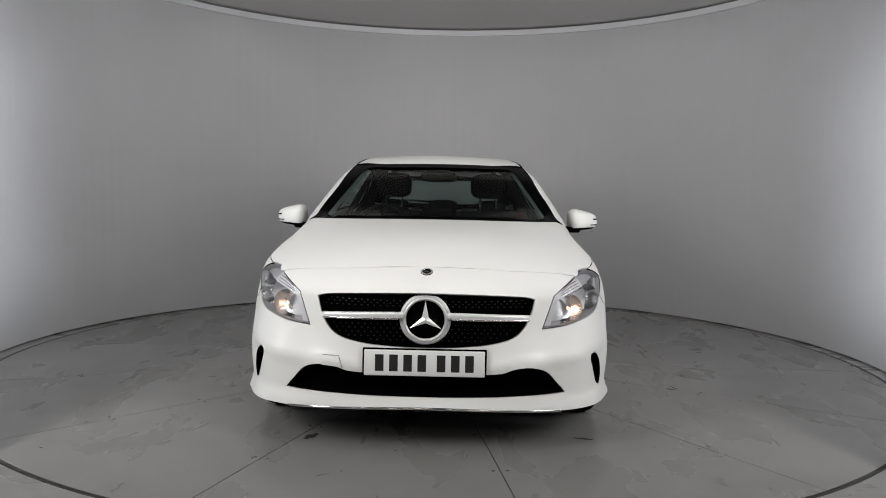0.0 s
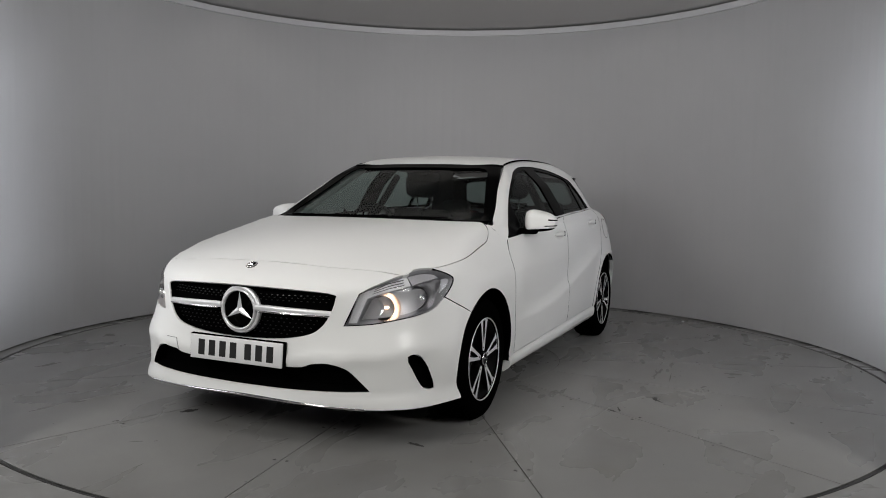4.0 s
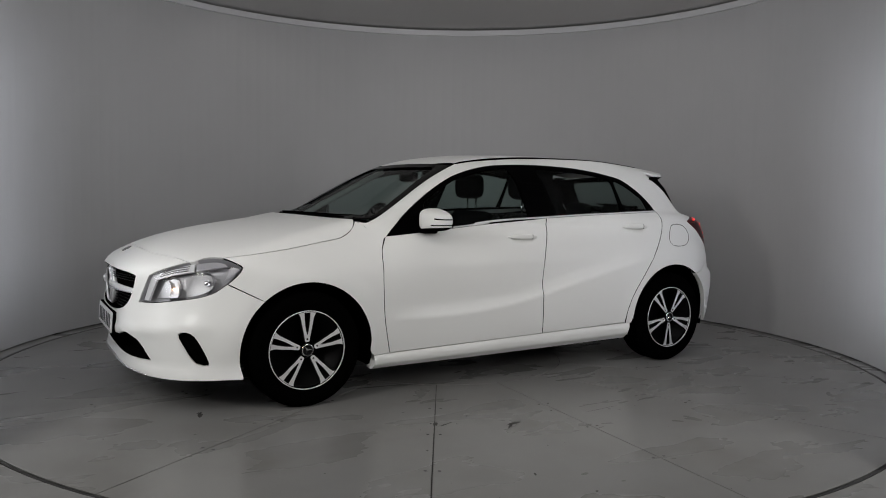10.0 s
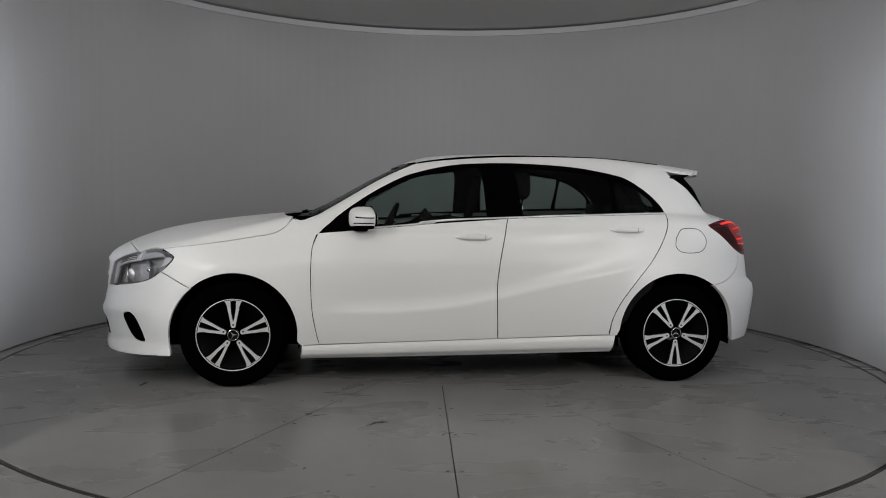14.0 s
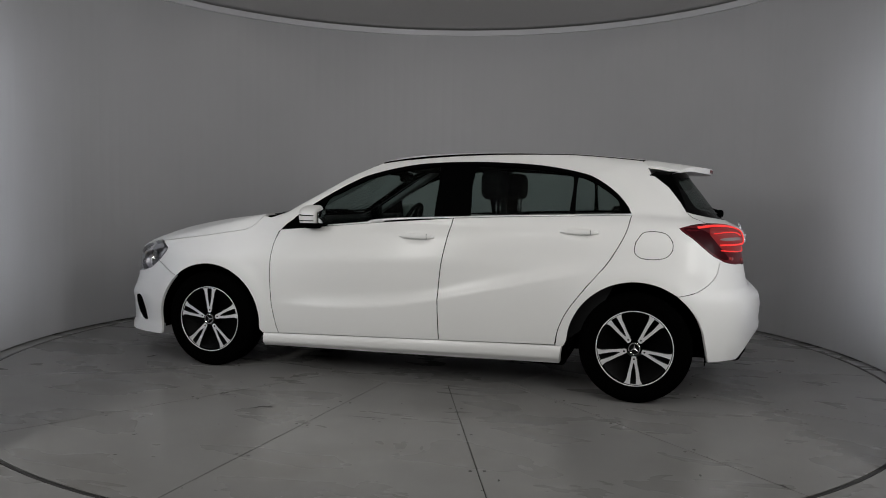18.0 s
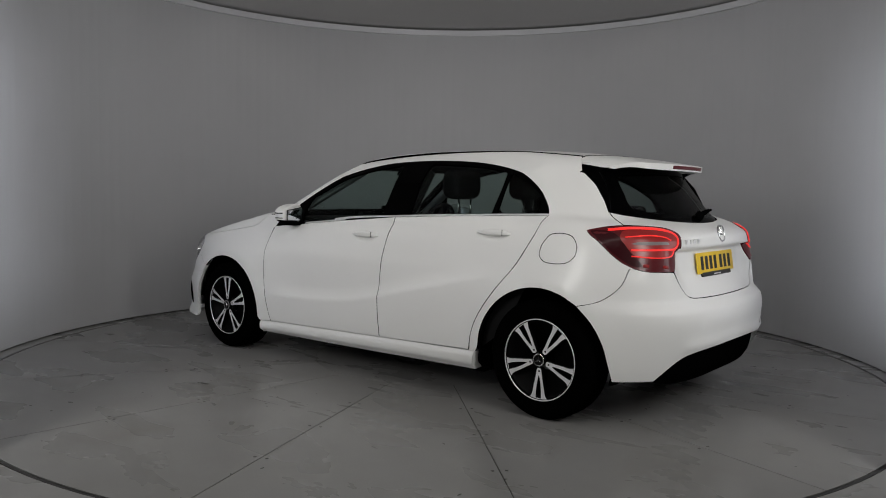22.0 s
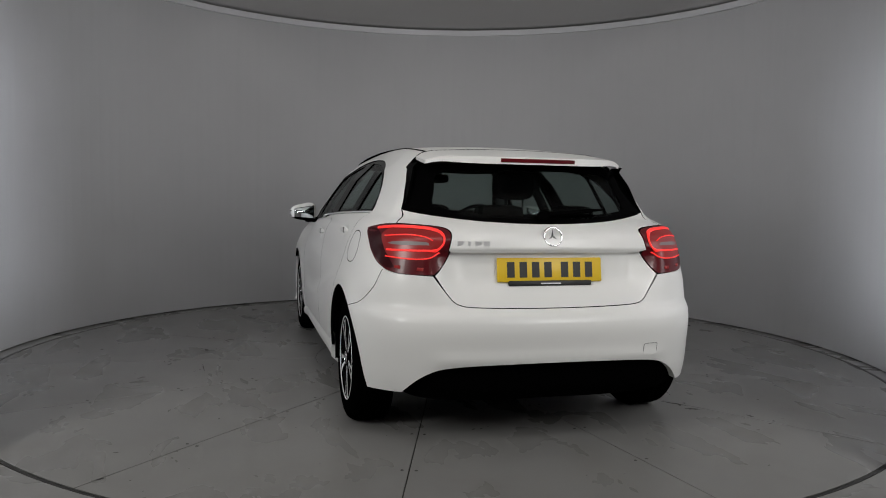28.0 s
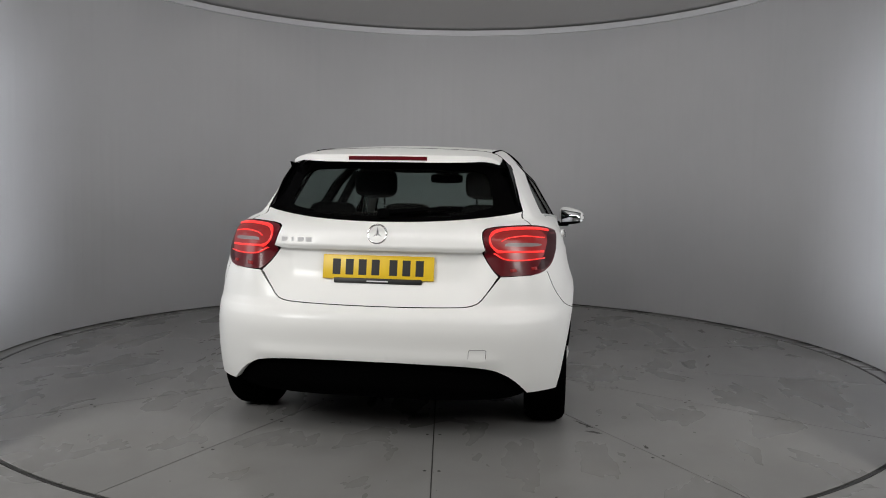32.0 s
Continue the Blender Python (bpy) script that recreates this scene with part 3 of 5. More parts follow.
LAMP_CORNER = moved([(53.4, 0.806)], from_front, from_side)[0]
SEAM_END = arch(1.347, 0.366, 50, 49, 2)[1]
# front wing: bonnet line, door edge, arch, bumper seam, lamp
HOOD_SIDE = dense([(*LAMP_CORNER, C), (1.434, 0.851), (1.240, 0.883), (1.126, 0.904), (1.066, 0.940), (1.022, 0.992, C)])
HOOD_SIDE[0], HOOD_SIDE[-1] = (*HOOD_SIDE[0], C), (*HOOD_SIDE[-1], C)
sheet("front_wing", car, PAINT, [*HOOD_SIDE, (0.95, 0.965), (0.872, 0.912, C), *DOOR_FRONT, (0.957, 0.246, C), *arch(1.347, 0.366, 186, 50, 14), (*SEAM_END, C),
      (*LAMP_SIDE[0][:2], C), *LAMP_SIDE[1:]], from_side, grid=0.022, gap=0.0017)

# bonnet
NOSE_LINE = [(2.080, 0.0), (2.062, 0.27), (2.045, 0.37), (2.012, 0.47), (1.965, 0.59), (1.912, 0.69)]
NOSE_UP = moved(NOSE_LINE, from_above, from_dome)
hood_half = [(1.115, 0.0), *moved([(1.10, 0.30), (1.065, 0.55)], from_above, from_dome), (*moved([(1.020, 0.70)], from_above, from_dome)[0], C),
             *moved(HOOD_SIDE[1:-1][::-1], from_side, from_dome), (*moved([(53.4, 0.807)], from_front, from_dome)[0], C),
             *moved([(50.8, 0.809), (47.2, 0.803)], from_front, from_dome), *NOSE_UP[::-1]]
sheet("bonnet", car, PAINT, turned_v(hood_half), from_dome, both=False, grid=0.03, gap=0.0014, dark=False)

# front bumper with its openings
GRILLE = turned([(0.0, 0.727), (13.6, 0.722), (24.2, 0.711), (26.8, 0.700, C), (26.0, 0.645), (24.1, 0.578), (21.3, 0.534), (15.4, 0.506), (7.6, 0.492), (0.0, 0.488)])
INTAKE = turned([(0.0, 0.376), (14.6, 0.376), (18.8, 0.381), (21.3, 0.398), (25.2, 0.404), (29.2, 0.381), (32.4, 0.325), (34.8, 0.280, C), (27.0, 0.272), (14.0, 0.262), (0.0, 0.258)])
SLOT = [(43.8, 0.428), (45.4, 0.437), (47.2, 0.426), (48.6, 0.398), (50.1, 0.347), (51.3, 0.295), (51.5, 0.269), (50.3, 0.266), (48.3, 0.278), (46.9, 0.311), (45.2, 0.368), (44.0, 0.405)]
ARCH_FRONT = moved(arch(1.347, 0.366, 49, -18, 8), from_side, from_front)
bump_half = [*moved(NOSE_LINE, from_above, from_front), (47.0, 0.802, C), *LAMP[12:15], LAMP[15], *LAMP[16:], LAMP[0], *LAMP[1:5], (55.7, 0.675, C),
             (*ARCH_FRONT[0], C), *ARCH_FRONT[1:], (58.5, 0.196, C), (50.0, 0.194), (35.0, 0.200), (27.0, 0.205), (14.0, 0.211), (0.0, 0.215)]


def front_form(P, N):
    """The bumper's own relief: a lip that reaches forward at the foot, and a soft ledge over the intake."""
    x, y, z = P.T
    d = 0.052 * np.clip((0.272 - z) / 0.058, 0, 1) ** 1.6 * step(0.86, 0.55, np.abs(y))
    d = d + 0.010 * np.exp(-((z - 0.425 + 0.05 * step(0.45, 0.1, np.abs(y))) / 0.03) ** 2) * step(0.80, 0.65, np.abs(y))
    th = np.degrees(np.arctan2(np.abs(y), x - 1.2))
    d = d + 0.034 * np.clip((0.285 - z) / 0.085, 0, 1) ** 1.8 * step(30, 46, th)
    d = d - 0.013 * step(0.465, 0.40, z) * step(0.22, 0.35, z) * step(27, 32, th) * step(55, 50, th)
    return P + N * np.stack([d, d, 0 * d], 1)


sheet("front_bumper", car, PAINT, turned(bump_half), from_front, holes=[GRILLE, INTAKE, SLOT, [(-u, v) for u, v in SLOT[::-1]]], both=False, grid=0.024, lip=0.022, gap=0.0010, bend=front_form, dark=False)

# roof, side frame with rear quarter, tailgate, rear bumper
GLASS_SIDE = [(0.570, 1.288, C), (0.597, 1.215), (0.622, 1.13), (0.640, 1.078, C)]
ROOF_EDGE = [(0.262, 0.553), (0.10, 0.540), (-0.2, 0.515), (-0.6, 0.495), (-1.0, 0.482), (-1.345, 0.470)]
SHIELD = [(0.0, 1.349), (0.31, 1.345), (0.552, 1.331, C), (0.622, 1.215), (0.690, 1.080), (0.716, 1.008, C), (0.45, 1.005), (0.0, 1.004)]
roof_half = [*moved(SHIELD[:2], from_shield, from_dome), *[(*p, C) if i in (0, 5) else p for i, p in enumerate(moved(ROOF_EDGE, from_above, from_dome))], (-1.372, 12.0), (-1.385, 0.0)]
sheet("roof", car, PAINT, turned_v(roof_half), from_dome, both=False, grid=0.035, off=-0.002)
DLO_TOP = [(0.867, 0.057), (0.807, 0.120), (0.710, 0.206), (0.542, 0.326), (0.370, 0.424), (0.194, 0.500), (0.015, 0.548), (-0.166, 0.567), (-0.346, 0.573), (-0.527, 0.567),
           (-0.708, 0.552), (-0.886, 0.518), (-1.062, 0.460), (-1.200, 0.372), (-1.280, 0.281), (-1.306, 0.225, C)]
TAIL = [(59.6, 0.986), (56.2, 1.000), (48.5, 1.012), (39.5, 1.009), (33.0, 0.997), (30.6, 0.973), (30.5, 0.930), (31.4, 0.880), (33.0, 0.815), (34.3, 0.790, C), (39.0, 0.791), (43.5, 0.795),
        (47.0, 0.809), (50.0, 0.836), (53.1, 0.880), (56.4, 0.936), (58.8, 0.968)]
REAR_SEAM = [(u / 0.0165, v) for u, v in dense([(48.2 * 0.0165, 0.803), (50.5 * 0.0165, 0.721), (55.6 * 0.0165, 0.649), (62.05 * 0.0165, 0.615, C)], 0.02)]
REAR_SEAM[-1] = (*REAR_SEAM[-1], C)
frame_line = [(0.872, 0.060, C), *DLO_TOP[1:], *moved(DOOR_REAR[1:8][::-1], from_side, from_shoulder), (*moved([(-0.912, 0.300)], from_side, from_shoulder)[0], C),
              (*moved([(-0.957, 0.300)], from_side, from_shoulder)[0], C), *moved(arch(-1.35, 0.376, 4, 123, 13), from_side, from_shoulder), *moved(REAR_SEAM[::-1], from_back, from_shoulder),
              *moved(TAIL[12:], from_back, from_shoulder), (*moved(TAIL[:1], from_back, from_shoulder)[0], C), *moved(TAIL[1:2], from_back, from_shoulder), (*moved([(48.5, 1.014)], from_back, from_shoulder)[0], C),
              *[(*p[:2], C) for p in moved(GLASS_SIDE[::-1], from_rear, from_shoulder)],
              *[(*p[:2], C) if i in (0, 5) else p for i, p in enumerate(moved(ROOF_EDGE[::-1], from_above, from_shoulder))],
              *moved([(0.622, 1.215), (0.690, 1.080)], from_shield, from_shoulder), (*moved([(0.722, 1.012)], from_shield, from_shoulder)[0], C), (0.965, 0.165), (1.015, 0.190, C), (0.95, 0.105)]
sheet("side_frame", car, PAINT, frame_line, from_shoulder, grid=0.022, gap=0.0018)
sheet("side_lining", car, LINING, frame_line, from_shoulder, grid=0.06, gap=0.006, off=-0.022, lip=0.0)

LID_LOW = [(31.4, 0.720), (28.8, 0.671), (26.4, 0.654), (22.6, 0.648), (10.3, 0.643), (0.0, 0.642)]
GLASS_FOOT = [(0.0, 1.022), (0.25, 1.029), (0.45, 1.046), (0.58, 1.064), (0.640, 1.078, C)]
lid_half = [*moved(GLASS_FOOT, from_rear, from_back), (48.4, 1.014, C), *TAIL[3:9], (34.0, 0.788, C), *LID_LOW]
sheet("tailgate", car, PAINT, turned(lid_half), from_back, both=False, grid=0.018, gap=0.0028)
BUMP_EDGE = [(52.0, 0.256, C), (41.0, 0.262, C), (37.0, 0.322), (34.0, 0.356), (30.5, 0.380), (24.0, 0.395), (12.0, 0.401), (0.0, 0.402)]
rear_half = [*LID_LOW[::-1], (34.3, 0.787, C), *TAIL[10:12], (47.6, 0.811, C), *REAR_SEAM[:-1], (62.05, 0.615, C), *moved(arch(-1.35, 0.376, 131, 172, 7), from_side, from_back), *BUMP_EDGE]


def rear_form(P, N):
    x, y, z = P.T
    d = 0.012 * np.exp(-((z - 0.42) / 0.03) ** 2) * step(0.62, 0.5, np.abs(y))
    return P + N * d[:, None]


sheet("rear_bumper", car, PAINT, turned(rear_half), from_back, both=False, grid=0.024, lip=0.03, gap=0.0010, bend=rear_form)
sheet("diffuser", car, BLACK, turned([(0.0, 0.418), (24.0, 0.412), (31.0, 0.395), (36.0, 0.35), (42.0, 0.255), (36.0, 0.215), (20.0, 0.20), (0.0, 0.20)]), from_back, both=False, grid=0.04, off=-0.03, lip=0.05)

# windows
sheet("windscreen", car, GLASS, turned(SHIELD), from_shield, both=False, grid=0.05, off=-0.010, lip=0.005, gap=0.001)
sheet("windscreen_border", car, BLACK_GLOSS, turned([(0.0, 1.352), (0.31, 1.348), (0.556, 1.334, C), (0.626, 1.215), (0.694, 1.080), (0.722, 1.006, C), (0.45, 1.002), (0.0, 1.002)]), from_shield,
      holes=[turned([(0.0, 1.327), (0.30, 1.322), (0.480, 1.310), (0.550, 1.205), (0.627, 1.075), (0.650, 1.022), (0.45, 1.016), (0.0, 1.014)])], both=False, grid=0.03, off=-0.001, lip=0.006, gap=0.0005)
REAR_GLASS = turned([*GLASS_FOOT, GLASS_SIDE[2], GLASS_SIDE[1], GLASS_SIDE[0], (0.3, 1.312), (0.0, 1.318)])
sheet("rear_window", car, REAR_GLASS_TINT, REAR_GLASS, from_rear, both=False, grid=0.05, off=-0.005, lip=0.005)
sheet("rear_window_border", car, BLACK_GLOSS, REAR_GLASS, from_rear, holes=[turned([(0.0, 1.058), (0.25, 1.064), (0.42, 1.078), (0.500, 1.10), (0.485, 1.17), (0.455, 1.255), (0.3, 1.275), (0.0, 1.28)])],
      both=False, grid=0.05, off=-0.003, lip=0.01, gap=0.001)
belt_up = moved(BELT, from_side, from_shoulder)
top_at = curve(*[(p[0], p[1]) for p in DLO_TOP])
foot_at = curve(*[(p[0], p[1]) for p in belt_up])


def pane(u0, u1, lean0=0.0, lean1=0.0, n=9):
    """An opening between the belt and the roof rail from u0 back to u1; lean: how far its upper ends are moved."""
    a = [(u0 + (u1 - u0) * i / (n - 1)) for i in range(n)]
    b = [(u0 + lean0 + (u1 + lean1 - u0 - lean0) * i / (n - 1)) for i in range(n)]
    low = [(u, float(foot_at(u)) + 0.012, *((C,) if i in (0, n - 1) else ())) for i, u in enumerate(a)]
    top = [(u, max(float(top_at(u)) - 0.030, float(foot_at(u)) + 0.013)) for u in b]
    return low + top[::-1]


PANES = [pane(0.60, -0.150, -0.02, 0.03), pane(-0.375, -0.955, 0.02, 0.0), pane(-0.990, -1.245, 0.0, 0.02)]
dlo = [(0.867, 0.057, C), *DLO_TOP[1:], *belt_up[1:6][::-1]]
sheet("window_surround", car, BLACK_GLOSS, dlo, from_shoulder, holes=PANES, grid=0.035, off=-0.004, gap=0.001)
for p in PANES:
    sheet("side_window", car, GLASS, p, from_shoulder, grid=0.06, off=-0.009, lip=0.004, gap=-0.004)
ribbon("belt_trim", car, SATIN, [(p[0], p[1] + 0.005) for p in belt_up[1:]], from_shoulder, 0.010, 0.000, "thin chrome strip below the side windows")
ribbon("roof_strip", car, BLACK, [(p[0], p[1]) for p in ROOF_EDGE], from_above, 0.012, -0.001)


def super_ball(centre, radii, e, u0=-90, u1=90, v0=-180, v1=180, nu=14, nv=28, grow=1.0):
    """Part of a rounded block: u from foot to top, v round it, in degrees."""
    def pw(c, k):
        return math.copysign(abs(c) ** k, c)
    bm = bmesh.new()
    rows = []
    for i in range(nu + 1):
        a = radians(u0 + (u1 - u0) * i / nu)
        row = []
        for j in range(nv + 1):
            b = radians(v0 + (v1 - v0) * j / nv)
            x, y, z = pw(math.cos(a), e) * pw(math.cos(b), e), pw(math.cos(a), e) * pw(math.sin(b), e), pw(math.sin(a), e)
            rx = radii[0] if x > 0 or len(radii) < 4 else radii[3]
            row.append(bm.verts.new((centre[0] + x * rx * grow, centre[1] + y * radii[1] * grow, centre[2] + z * radii[2] * grow)))
        rows.append(row)
    for i in range(nu):
        for j in range(nv):
            bm.faces.new((rows[i][j], rows[i][j + 1], rows[i + 1][j + 1], rows[i + 1][j]))
    bmesh.ops.remove_doubles(bm, verts=bm.verts[:], dist=1e-5)
    bmesh.ops.recalc_face_normals(bm, faces=bm.faces)
    return bm


def mirrored(bm):
    bm2 = bm.copy()
    bmesh.ops.scale(bm2, vec=(1, -1, 1), verts=bm2.verts[:])
    bmesh.ops.reverse_faces(bm2, faces=bm2.faces[:])
    return bm2


def pair(name, bm, material, parents, label="", smooth=True):
    """A part on the left and its mirror image on the right."""
    other = mirrored(bm)
    if not isinstance(parents, list):
        parents = [parents, parents]
    return [part(name, bm, material, parents[0], label, smooth), part(name, other, material, parents[1], label, smooth)]


def lathe(profile, steps, m):
    """A closed profile of (radius, y) turned about the y axis."""
    bm = bmesh.new()
    rows = []
    for i in range(steps):
        a = 2 * math.pi * i / steps
        rows.append([bm.verts.new((r * math.cos(a), y, r * math.sin(a))) for r, y in profile])
    n = len(profile)
    for i in range(steps):
        p, q = rows[i], rows[(i + 1) % steps]
        for j in range(n):
            bm.faces.new((p[j], q[j], q[(j + 1) % n], p[(j + 1) % n]))
    bmesh.ops.recalc_face_normals(bm, faces=bm.faces)
    bmesh.ops.transform(bm, matrix=m, verts=bm.verts[:])
    return bm


def slab(outline, holes, depth, m, gap=0.006, grid=0.03):
    """A flat plate with holes, from y=0 down to y=-depth, in the x-z plane."""
    q, tri = fill(outline, holes, 1, 1, grid, 0.0, gap)
    bm = bmesh.new()
    top = [bm.verts.new((x, 0, z)) for x, z in q]
    low = [bm.verts.new((x, -depth, z)) for x, z in q]
    count = {}
    for f in tri:
        bm.faces.new([top[i] for i in f])
        for i in range(3):
            e = (int(f[i]), int(f[(i + 1) % 3]))
            count[frozenset(e)] = None if frozenset(e) in count else e
    for e in count.values():
        if e:
            bm.faces.new((top[e[1]], top[e[0]], low[e[0]], low[e[1]])).material_index = 1
    bmesh.ops.recalc_face_normals(bm, faces=bm.faces)
    if bm.faces[0].normal.y < 0:
        bmesh.ops.reverse_faces(bm, faces=bm.faces[:])
    bmesh.ops.transform(bm, matrix=m, verts=bm.verts[:])
    return bm


def star_bm(r, thick, m):
    """Three slim ridged arms, 120 degrees apart, in the x-z plane."""
    bm = bmesh.new()
    for k in range(3):
        a = radians(90 + 120 * k)
        c, s = math.cos(a), math.sin(a)
        w = r * 0.20
        pts = [(c * r, 0, s * r), (math.cos(a + radians(60)) * w, 0, math.sin(a + radians(60)) * w), (math.cos(a - radians(60)) * w, 0, math.sin(a - radians(60)) * w)]
        tip, p, q = (bm.verts.new(v) for v in pts)
        mid = bm.verts.new((0, thick, 0))
        back = bm.verts.new((0, -thick * 0.3, 0))
        for f in ((tip, p, mid), (tip, mid, q), (tip, back, p), (tip, q, back)):
            bm.faces.new(f)
    bmesh.ops.recalc_face_normals(bm, faces=bm.faces)
    bmesh.ops.transform(bm, matrix=m, verts=bm.verts[:])
    return bm


# ---- wheels ----
def wheel(x, y, side, phase):
    """A 16 inch wheel; side: 1 on the car's left. Its outer face looks along side * y."""
    base = pose(x, y, 0.312, 0, phase if side > 0 else phase, 0 if side > 0 else 180)
    barrel = lathe([(0.205, -0.012), (0.203, -0.18), (0.190, -0.18), (0.188, -0.05), (0.06, -0.075), (0.06, -0.06), (0.188, -0.032), (0.196, -0.012)], 64, base)
    rim = part("wheel", barrel, ALLOY_BLACK, car, "alloy wheel with five bright twin spokes")
    tyre = [(0.204, -0.004), (0.214, 0.0), (0.226, -0.006), (0.245, 0.002), (0.275, 0.004), (0.296, -0.006), (0.308, -0.022), (0.312, -0.04), (0.3125, -0.1), (0.312, -0.16), (0.308, -0.178), (0.296, -0.194), (0.27, -0.2), (0.225, -0.19), (0.204, -0.18)]
    part("tyre", lathe(tyre, 80, base), RUBBER, rim)
    part("rim_lip", lathe([(0.2075, -0.010), (0.207, -0.001), (0.209, 0.002), (0.2125, 0.001), (0.2135, -0.006)], 80, base), SILVER, rim)
    out = [(0.041, 0.0), (0.044, 0.010), (0.058, 0.0145), (0.085, 0.019), (0.12, 0.0265), (0.145, 0.0315), (0.172, 0.037), (0.190, 0.045), (0.202, 0.057), (0.2085, 0.070, C)]
    cap = [(0.2085 * math.cos(k), 0.2085 * math.sin(k)) for k in (0.14, 0.0, -0.14)]
    outline = out[1:] + cap + [(a, -b, *c) for a, b, *c in out[:0:-1]]
    slot = [(0.080, 0.0), (0.096, 0.0052), (0.13, 0.0115), (0.165, 0.0150), (0.1995, 0.0165, C), (0.1995, -0.0165, C), (0.165, -0.0150), (0.13, -0.0115), (0.096, -0.0052)]
    bolt = [(0.0585 + 0.0055 * math.cos(k * math.pi / 4), 0.0055 * math.sin(k * math.pi / 4)) for k in range(8)]
    for k in range(5):
        bm = slab(outline, [slot, bolt], 0.03, base @ pose(0, -0.006, 0, 0, 90 + 72 * k, 0), 0.006, 0.02)
        part("spoke", bm, SILVER, rim, smooth=False).data.materials.append(ALLOY_BLACK)
    part("hub_cap", lathe([(0.0, -0.02), (0.034, -0.02), (0.034, -0.002), (0.030, 0.002), (0.024, 0.0), (0.0, 0.0)], 32, base), ALLOY_BLACK, rim)
    part("hub_ring", lathe([(0.027, 0.0), (0.028, 0.004), (0.033, 0.003), (0.034, -0.002)], 32, base), CHROME, rim)
    part("hub_emblem", star_bm(0.026, 0.004, base @ pose(0, 0.001, 0)), CHROME, rim, smooth=False)
    part("brake_disc", lathe([(0.07, -0.09), (0.14, -0.09), (0.14, -0.11), (0.07, -0.11)], 40, base), STEEL, rim)
    cal = rounded_box(-0.05, 0.05, -0.115, -0.07, 0.095, 0.155, 0.01, 2, pose(x, y, 0.312, 0, -50, 0 if side > 0 else 180))
    part("brake_caliper", cal, STEEL, rim)


wheel(1.35, 0.872, 1, 36)
wheel(-1.35, 0.866, 1, 0)
wheel(1.35, -0.872, -1, 20)
wheel(-1.35, -0.866, -1, 50)

# ---- underside and wheel housings ----
part("floor_pan", rounded_box(-0.96, 0.96, -0.80, 0.80, 0.17, 0.26, 0.02), BLACK, car)
part("front_underbody", rounded_box(0.9, 2.02, -0.52, 0.52, 0.18, 0.76, 0.05), BLACK, car)
part("rear_underbody", rounded_box(-1.86, -0.9, -0.56, 0.56, 0.22, 0.68, 0.05), BLACK, car)
for ax in (1.35, -1.35):
    bm = bmesh.new()
    rows = []
    for i in range(25):
        a = radians(-12 + 204 * i / 24)
        rows.append([bm.verts.new((ax + r * math.cos(a), yy, 0.31 + r * math.sin(a))) for r, yy in ((0.380, 0.872 - 0.06 * max(0.0, math.cos(a) * ax / 1.35) ** 2), (0.388, 0.845 - 0.06 * max(0.0, math.cos(a) * ax / 1.35) ** 2), (0.390, 0.50), (0.0, 0.50))])
    for p, q in zip(rows[:-1], rows[1:]):
        for j in range(3):
            bm.faces.new((p[j], q[j], q[j + 1], p[j + 1]))
    bmesh.ops.remove_doubles(bm, verts=bm.verts[:], dist=1e-5)
    pair("wheel_housing", bm, RUBBER, car)

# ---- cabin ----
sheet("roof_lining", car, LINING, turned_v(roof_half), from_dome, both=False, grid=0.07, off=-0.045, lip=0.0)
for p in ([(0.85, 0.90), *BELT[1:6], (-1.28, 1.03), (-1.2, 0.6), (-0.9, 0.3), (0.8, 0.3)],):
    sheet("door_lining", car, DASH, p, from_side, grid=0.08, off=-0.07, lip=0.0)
for a, b in (((0.80, 0.700, 0.985), (0.24, 0.515, 1.315)), ((-0.26, 0.700, 0.97), (-0.30, 0.515, 1.29))):
    a, b = Vector(a), Vector(b)
    bm = rounded_box(-0.035, 0.035, -0.02, 0.02, 0, (b - a).length, 0.012, 2, Matrix.Translation(a) @ (b - a).to_track_quat("Z", "Y").to_matrix().to_4x4())
    pair("pillar_lining", bm, PILLAR if a.x > 0 else LINING, car)
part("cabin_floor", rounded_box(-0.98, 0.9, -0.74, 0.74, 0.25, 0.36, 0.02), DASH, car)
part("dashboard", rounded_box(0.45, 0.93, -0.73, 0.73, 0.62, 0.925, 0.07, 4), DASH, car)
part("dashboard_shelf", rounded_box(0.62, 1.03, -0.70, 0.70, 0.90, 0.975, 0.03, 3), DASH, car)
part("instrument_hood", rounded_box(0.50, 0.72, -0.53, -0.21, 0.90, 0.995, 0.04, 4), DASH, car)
part("centre_screen", rounded_box(0.52, 0.54, -0.10, 0.10, 0.95, 1.06, 0.008, 2, pose(0.53, 0, 0, 0, 0, 0) @ pose(-0.53, 0, 0)), BLACK_GLOSS, car)
bm = bmesh.new()
ringm = pose(0.40, -0.37, 0.905, 0, 65, 0)
rows = []
for i in range(40):
    a = 2 * math.pi * i / 40
    rows.append([bm.verts.new(ringm @ Vector(((0.18 + 0.015 * math.cos(b)) * math.cos(a), (0.18 + 0.015 * math.cos(b)) * math.sin(a), 0.015 * math.sin(b)))) for b in [2 * math.pi * k / 8 for k in range(8)]])
for i in range(40):
    p, q = rows[i], rows[(i + 1) % 40]
    for k in range(8):
        bm.faces.new((p[k], q[k], q[(k + 1) % 8], p[(k + 1) % 8]))
box(bm, -0.17, 0.17, -0.03, 0.03, -0.02, 0.005, ringm)
box(bm, -0.02, 0.17, -0.03, 0.03, -0.02, 0.005, ringm)
box(bm, -0.06, 0.06, -0.07, 0.07, -0.04, 0.012, ringm)
